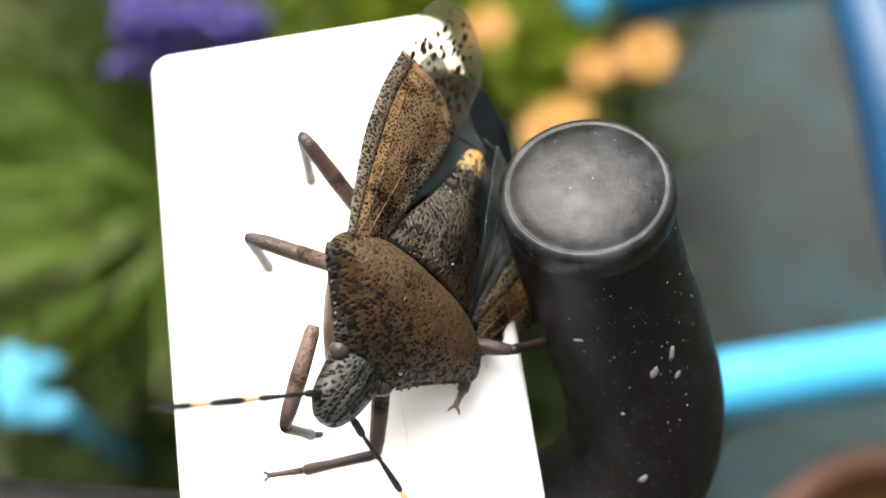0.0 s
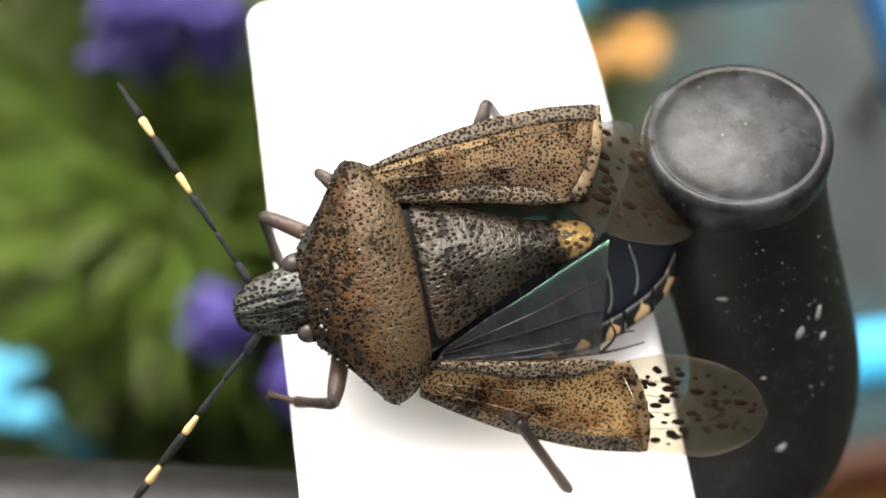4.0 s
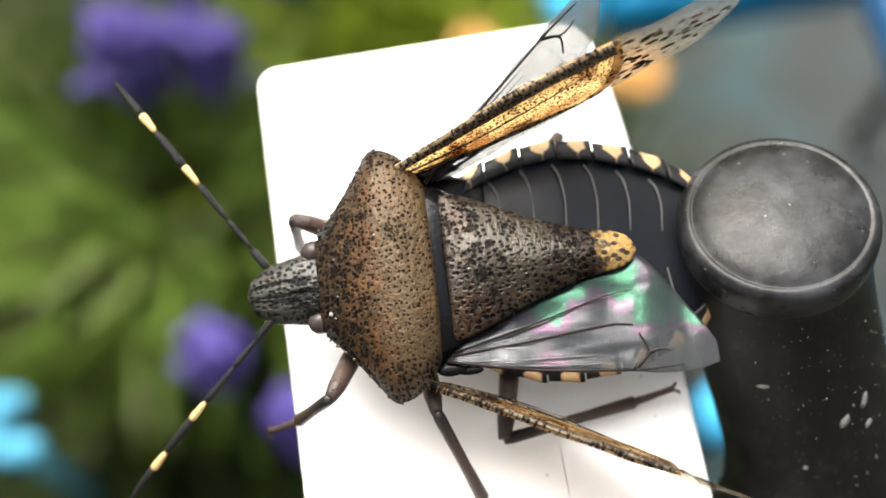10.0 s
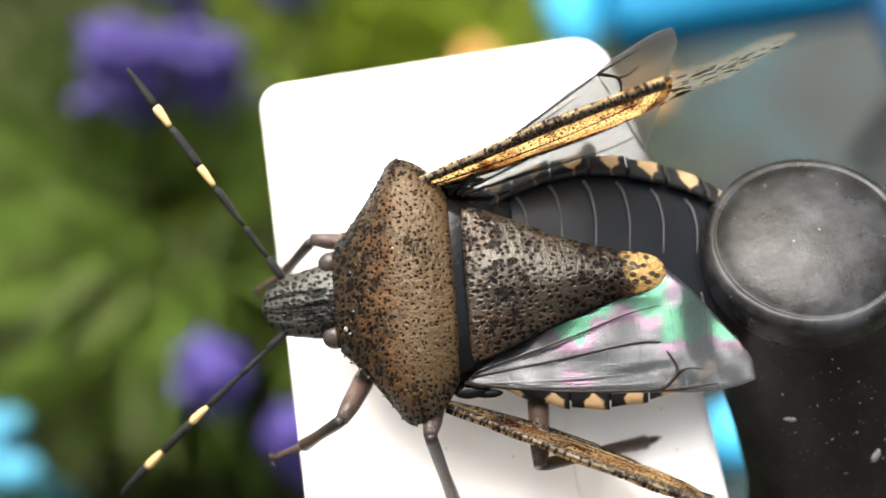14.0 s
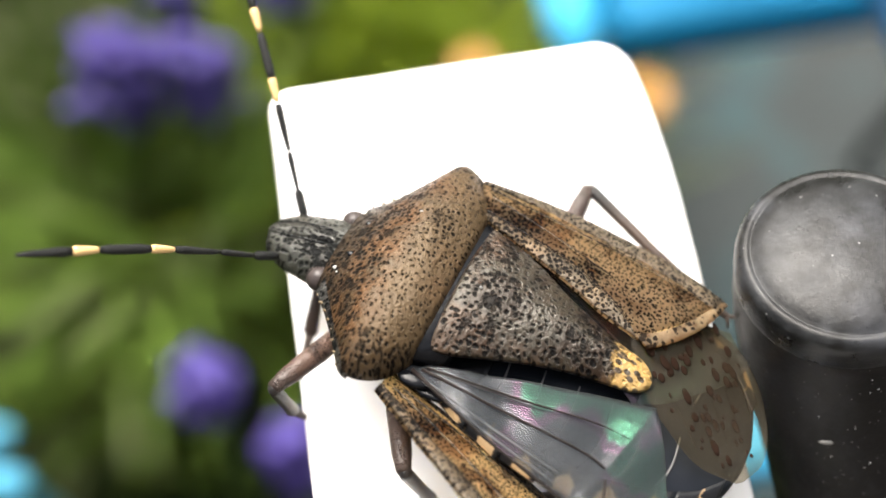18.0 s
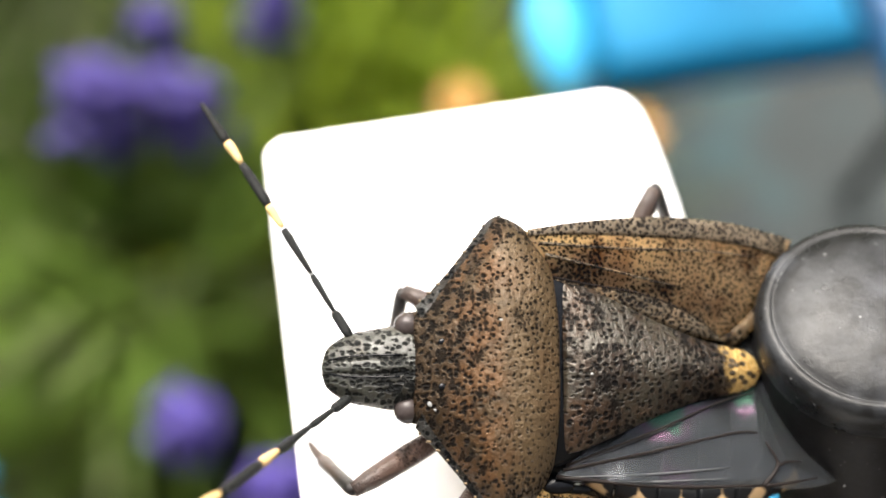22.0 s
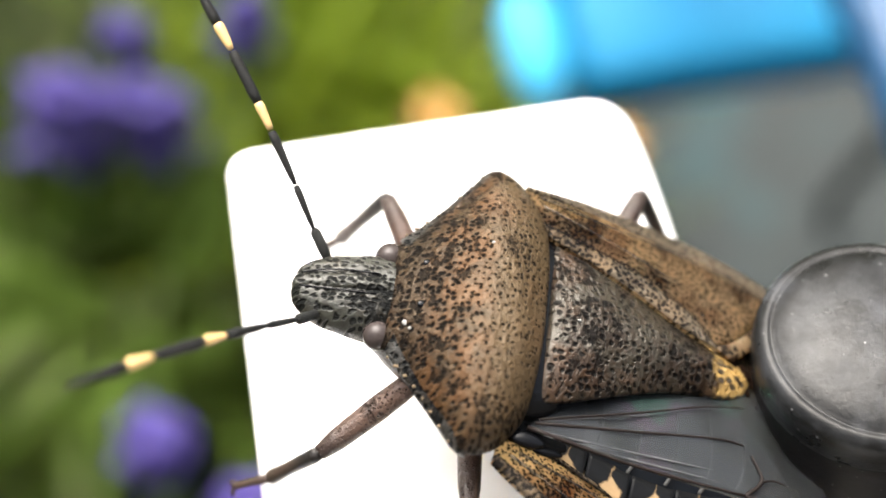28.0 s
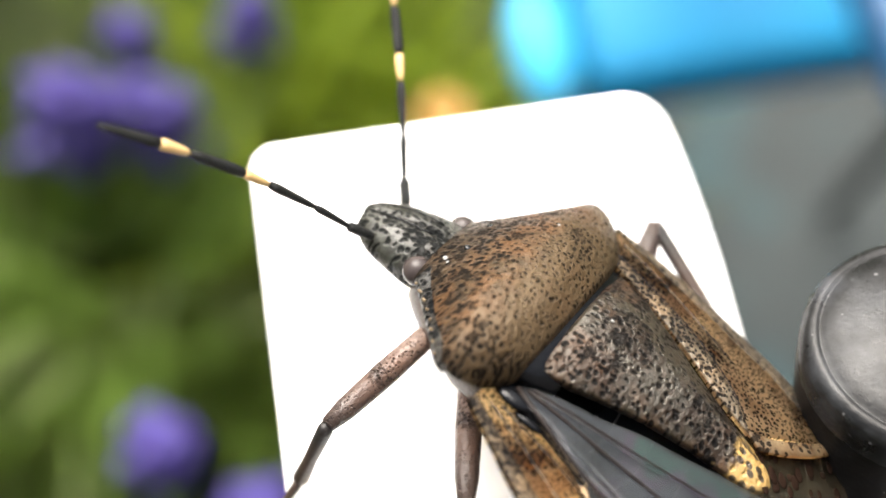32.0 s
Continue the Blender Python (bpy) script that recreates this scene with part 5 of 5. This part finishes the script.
# feet on the strip: seconds, x, y
FEET = {
    ("front", -1): [(0, 4.3, -15.3), (1, 1.7, -16.5), (2, 1.6, -16.3), (3, -0.6, -14.1), (4, -0.1, -9.7), (8, 0.3, -6.9), (10, 0.6, -6.6), (16, 0.1, -6.1), (19, 0.6, -7.6), (20, 0.7, -7.8), (21, 2.5, -7.4), (22.6, 2.6, -7.4), (24, 4.5, -7), (26, 4.5, -7), (27.5, 3, -3.6), (28, 2.7, -3.2), (29.2, 4.2, -6.6), (32, 4.9, -7)],
    ("front", 1): [(0, 3.3, -16.5), (1, 6.3, -18.5), (2, 2.6, -18.2), (3, 1.9, -18.3), (4, -0.2, -14.5), (7, -0.8, -13.1), (8, -0.5, -12.3), (10, -0.3, -12.1), (13, -0.3, -11.9), (16, -0.4, -11.9), (17, -1.2, -11.3), (18, -0.6, -10.1), (19, -0.4, -9.9), (20, -0.5, -10.1), (21, 0.4, -9.4), (22, 0.4, -9.8), (23, 0.2, -9.8), (24, -0.5, -10.2), (25, 0.4, -9.5), (28, -0, -9.2), (29, 0.2, -9.3), (30, -0.6, -9.9), (31, 0.3, -9.3), (32, 0.1, -9.1)],
    ("middle", -1): [(0, 3.5, -9), (1, 3, -8.1), (2, 2.9, -8.1), (3, 3, -8), (8, 5.6, -8.4), (13, 6.4, -7.8), (17, 5.8, -8), (19, 7, -7.4), (32, 7.6, -7.2)],
    ("middle", 1): [(0, 12.2, -13.4), (1, 10.8, -16.4), (2, 11.2, -16.4), (3, 7.3, -18.1), (4, 7.6, -18.2), (7, 5.4, -17.3), (8, 5.1, -16.7), (10, 4.9, -15.5), (13, 4.1, -14.2), (16, 3, -13.6), (17, 2, -14), (18, 2.8, -13.2), (19, 3.7, -12.9), (20, 4.1, -12.8), (21, 4.8, -12.4), (22, 3.4, -13), (23, 2.6, -13.1), (24, 2.1, -12.4), (25, 3.1, -12), (28, 4.7, -11.7), (29, 4.3, -12), (30, 2.7, -12.4), (31, 1.7, -11.6), (32, 3.4, -11.2)],
    ("hind", -1): [(0, 5.5, -5.9), (1, 5.1, -6), (2, 7.8, -6.3), (4, 8, -6.4), (7, 8.1, -5.9), (17, 10.1, -6.8), (18, 10.8, -8.1), (19, 9.8, -6.2), (20, 9.5, -4.4), (21, 11.5, -4.4), (22, 10.9, -4.9), (23, 10.7, -4.6), (24, 10.3, -5.8), (25, 11.1, -8), (28, 11, -4.7), (29, 11.2, -4.4), (30, 10.7, -5), (31, 10.7, -6.3), (32, 10.7, -6.8)],
    ("hind", 1): [(8, 10.3, -13.5), (10, 10.2, -13.3), (13, 9.8, -13.3), (16, 8.2, -13.9), (19, 6.5, -13.7), (20, 7.4, -13.4), (21, 7.5, -13.1), (28, 7.9, -11.8), (32, 6.7, -11.7)],
}


# where the knees bend to, in the bug's space: seconds, x, y, z
KNEES = {
    ("front", -1): [(0, 7.64, -0.26, 0.84), (1, 7.35, -1.24, 0.46), (2, 7.59, 0.03, 1.07), (3, 7.02, -1.77, 0.57), (4, 5.8, -2.84, 1.52), (7, 6.5, -2.34, 1.6), (8, 5.49, -2.68, 2.63), (10, 5.7, -2.18, 2.81), (13, 5.9, -1.84, 1.6), (16, 5.62, -2.22, 3.2), (17, 6.24, -2.06, 1.6), (19, 5.51, 0.61, 1.7), (20, 5.84, 0.19, 1.46), (21, 6.02, 0.51, 1.5), (22, 5.11, -2.14, 1.6), (23, 5.12, -2.16, 1.6), (23.6, 4.8, -0.6, 1.2), (26, 4.8, -0.6, 1.2), (28, 5.33, -3.36, 1.96), (29.2, 4.6, -0.6, 1.2), (32, 4.6, -0.6, 1.2)],
    ("front", 1): [(0, 6.61, 3.01, 1.57), (1, 4.24, 3.2, 3.67), (2, 5.14, 3.31, 2.83), (3, 4.72, 3.38, 2.83), (4, 4.93, 3.39, 3), (7, 4.89, 3.42, 2.98), (8, 5.12, 3.53, 2.74), (10, 5.12, 3.36, 3.24), (13, 5.27, 3.59, 3.5), (16, 4.62, 3.12, 3.37), (17, 4.8, 3.59, 3.66), (18, 4.93, 4.16, 2.05), (19, 5.3, 3.62, 0.49), (20, 5.66, 3.58, 0.31), (21, 6.21, 2.87, 0.85), (22, 6.46, 3.04, 2.15), (23, 5.7, 3.26, 3.28), (24, 4.55, 3.34, 4.06), (25, 4.39, 4.31, 2.27), (28, 5.63, 3.2, 0.52), (29, 5.93, 3.52, 1.55), (30, 5.52, 3.93, 2.79), (31, 4.42, 3.98, 2.64), (32, 4.58, 4.13, 0.31)],
    ("middle", -1): [(0, 2.69, -4.35, -0.27), (1, 1.84, -4.39, 0.56), (2, 2.42, -4.09, 0.82), (3, 3.16, -4.12, 1.49), (4, 3.83, -3.78, 1.8), (7, 3.95, -3.35, 1.8), (8, 3.2, -1.88, 1.8), (10, 1.5, 0.5, 0.7), (32, 1.5, 0.5, 0.7)],
    ("middle", 1): [(0, 1.67, 4.12, 4.51), (1, 1.3, 4.65, 3.8), (2, 0.35, 5.05, 3.2), (3, 1.16, 5.2, 3.19), (4, -0.5, 5.15, 3.1), (7, -0.08, 5.0, 2.3), (8, 2.46, 3.93, 1.17), (10, 2.09, 4.08, 3), (13, 2.66, 4.17, 4.04), (16, 2.7, 3.86, 3.9), (17, 1.31, 4.59, 3.95), (18, 0.74, 4.82, 2.27), (19, 0.78, 4.72, 1.05), (20, 1.73, 5.02, 1.13), (21, 3.24, 4.34, 2.58), (22, 4.26, 3.89, 3.76), (23, 3.79, 4.2, 4.72), (24, 1.64, 3.88, 4.69), (25, 0.8, 4.14, 3.05), (28, 2.27, 4.33, 2.1), (29, 2.92, 4.36, 2.97), (30, 2.64, 4.75, 3.82), (31, 1.35, 4.59, 3.38), (32, 0.99, 4.19, 1.29)],
    ("hind", -1): [(0, -0.9, -5.17, 1), (1, -0.38, -5.3, 2.1), (2, -1.48, -5.31, 2.6), (3, -2.14, -4.35, 2.5), (4, -1.8, -4.76, 2.5), (7, -1.46, -5.14, 2.5), (8, -2.79, -4.22, 0.3), (10, -2.86, -4.44, 0.3), (13, -2.85, -4.21, 0.3), (16, -2.31, -4.65, 2.5), (17, -1.9, -5.19, 2.7), (18, -0.13, -5.68, 2.7), (19, 0.85, -4.75, 3.9), (20, -0.53, -4.4, 3.6), (21, -1.16, -4.81, 3.3), (22, -1.56, -4.94, 2.7), (23, -1.69, -4.93, 2.7), (24, -1.74, -5.26, 2.7), (25, -0.15, -5.47, 3.3), (28, -0.93, -4.66, 3.4), (29, -1.16, -4.99, 2.7), (30, -1.04, -5.05, 2.7), (31, -0.47, -5.69, 2.7), (32, 1.76, -4.7, 3.9)],
    ("hind", 1): [(4, -0.56, 4.24, 2.3), (7, -1.32, 4.27, 2.3), (8, 0.17, 4.97, 1.22), (10, 0.15, 5.09, 1.48), (13, 0.05, 5.27, 2.82), (16, -1.32, 4.73, 3.59), (19, -1.66, 4.47, 1.34), (20, -0.81, 4.81, 1.62), (21, 1.25, 4.55, 3.05), (28, 0.17, 3.88, 2.68), (32, -0.78, 3.08, 1.93)],
}


def frame_along(origin, direction, up):
    x = direction.normalized()
    y = up.cross(x).normalized()
    z = x.cross(y)
    m = Matrix((x, y, z)).transposed().to_4x4()
    m.translation = origin
    return m


def leg_rows(kind, side):
    """Femur and tibia poses in the bug's space: the thigh from the hip to the knee, the shin from the knee to the foot on the strip."""
    f, _, (hx, hy, hz) = LEGS[kind]
    hip = Vector((hx, side * hy, hz)) if (kind, side) != ("hind", 1) else Vector((-0.5, 1.9, 1.4))
    femur_rows, tibia_rows = [], []
    for row in BUG_ROWS:
        back = body_pose(row).inverted()
        fx, fy = between(FEET[kind, side], row[0])
        foot = back @ (Vector((fx, fy, 1.2 if (kind, side) == ("hind", -1) else 0.35)) * MM) / MM
        up = (back.to_3x3() @ Vector((0, 0, 1))).normalized()
        knee = Vector(between(KNEES[kind, side], row[0]))
        thigh = (knee - hip).normalized()
        femur_rows.append((row[0], frame_along((knee - thigh * f) * MM, thigh, up)))
        tibia_rows.append((row[0], frame_along(knee * MM, foot - knee, up)))
    return femur_rows, tibia_rows


SLIP = [(0, 0.0), (6.5, 0.0), (7.8, 1.0), (13.5, 1.0), (15.5, 0.0), (32, 0.0)]
TUCK_LEFT = [(0, 0.8), (2, 1.6), (3, 2.0), (4, 0.0), (13.5, 0.0), (15.8, 1.2), (32, 1.2)]
TUCK = [(0, 0.0), (2, 0.15), (3.6, 1.4), (7.2, 1.4), (7.9, 0.0), (13.5, 0.0), (15.8, 1.5), (32, 1.5)]


def motions():
    walk(bug, [(row[0], body_pose(row)) for row in BUG_ROWS])
    for wing, name, hinge, side in ((forewing_right, "forewing_right", (2.4, -3.1, 3.95), -1), (forewing_left, "forewing_left", (2.2, 3.4, 3.25), 1),
                                    (hindwing_right, "hindwing_right", (1.6, -2.6, 3.5), -1), (hindwing_left, "hindwing_left", (1.6, 2.6, 3.6), 1)):
        walk(wing, wing_rows(hinge, WING_KEYS[name], side))
    # the outer panel of the raised hindwing swings open
    rest = Vector(tip_right.location)
    walk(tip_right, [(row[0], Matrix.Translation(rest) @ pose(0, 0, 0, between(TIP_FOLD, row[0])[0], 0, 0)) for row in BUG_ROWS])
    rest_left = Vector(tip_left.location)
    walk(tip_left, [(row[0], Matrix.Translation(rest_left) @ pose(0, 0, 0, 0, between(TIP_UNDER, row[0])[0], 0)) for row in BUG_ROWS])
    # the scutellum slips back a little while the wings are spread
    walk(scutellum, [(row[0], pose((0.5 - 0.24 * between(SLIP, row[0])[0]) * MM, 0, 3.6 * MM)) for row in BUG_ROWS])
    # the membranes lie tucked over the abdomen at rest
    for pieces, s, keys in ((fold_right, 1, TUCK), (fold_left, -1, TUCK_LEFT)):
        for piece in pieces:
            walk(piece, [(row[0], pose(6.6 * MM, 0, 0, 0, 7 * between(keys, row[0])[0], -s * 24 * between(keys, row[0])[0])) for row in BUG_ROWS])
    for ob, name, side in ((antenna_right, "right", -1), (antenna_left, "left", 1)):
        rows = []
        for row in BUG_ROWS:
            az, el = between(ANTENNA_KEYS[name], row[0])
            rows.append((row[0], pose(6.6 * MM, side * 0.72 * MM, 2.62 * MM, 0, -el, az)))
        walk(ob, rows)
    for (kind, side), (femur, tibia) in legs.items():
        femur_rows, tibia_rows = leg_rows(kind, side)
        walk(femur, femur_rows)
        walk(tibia, tibia_rows)


motions()
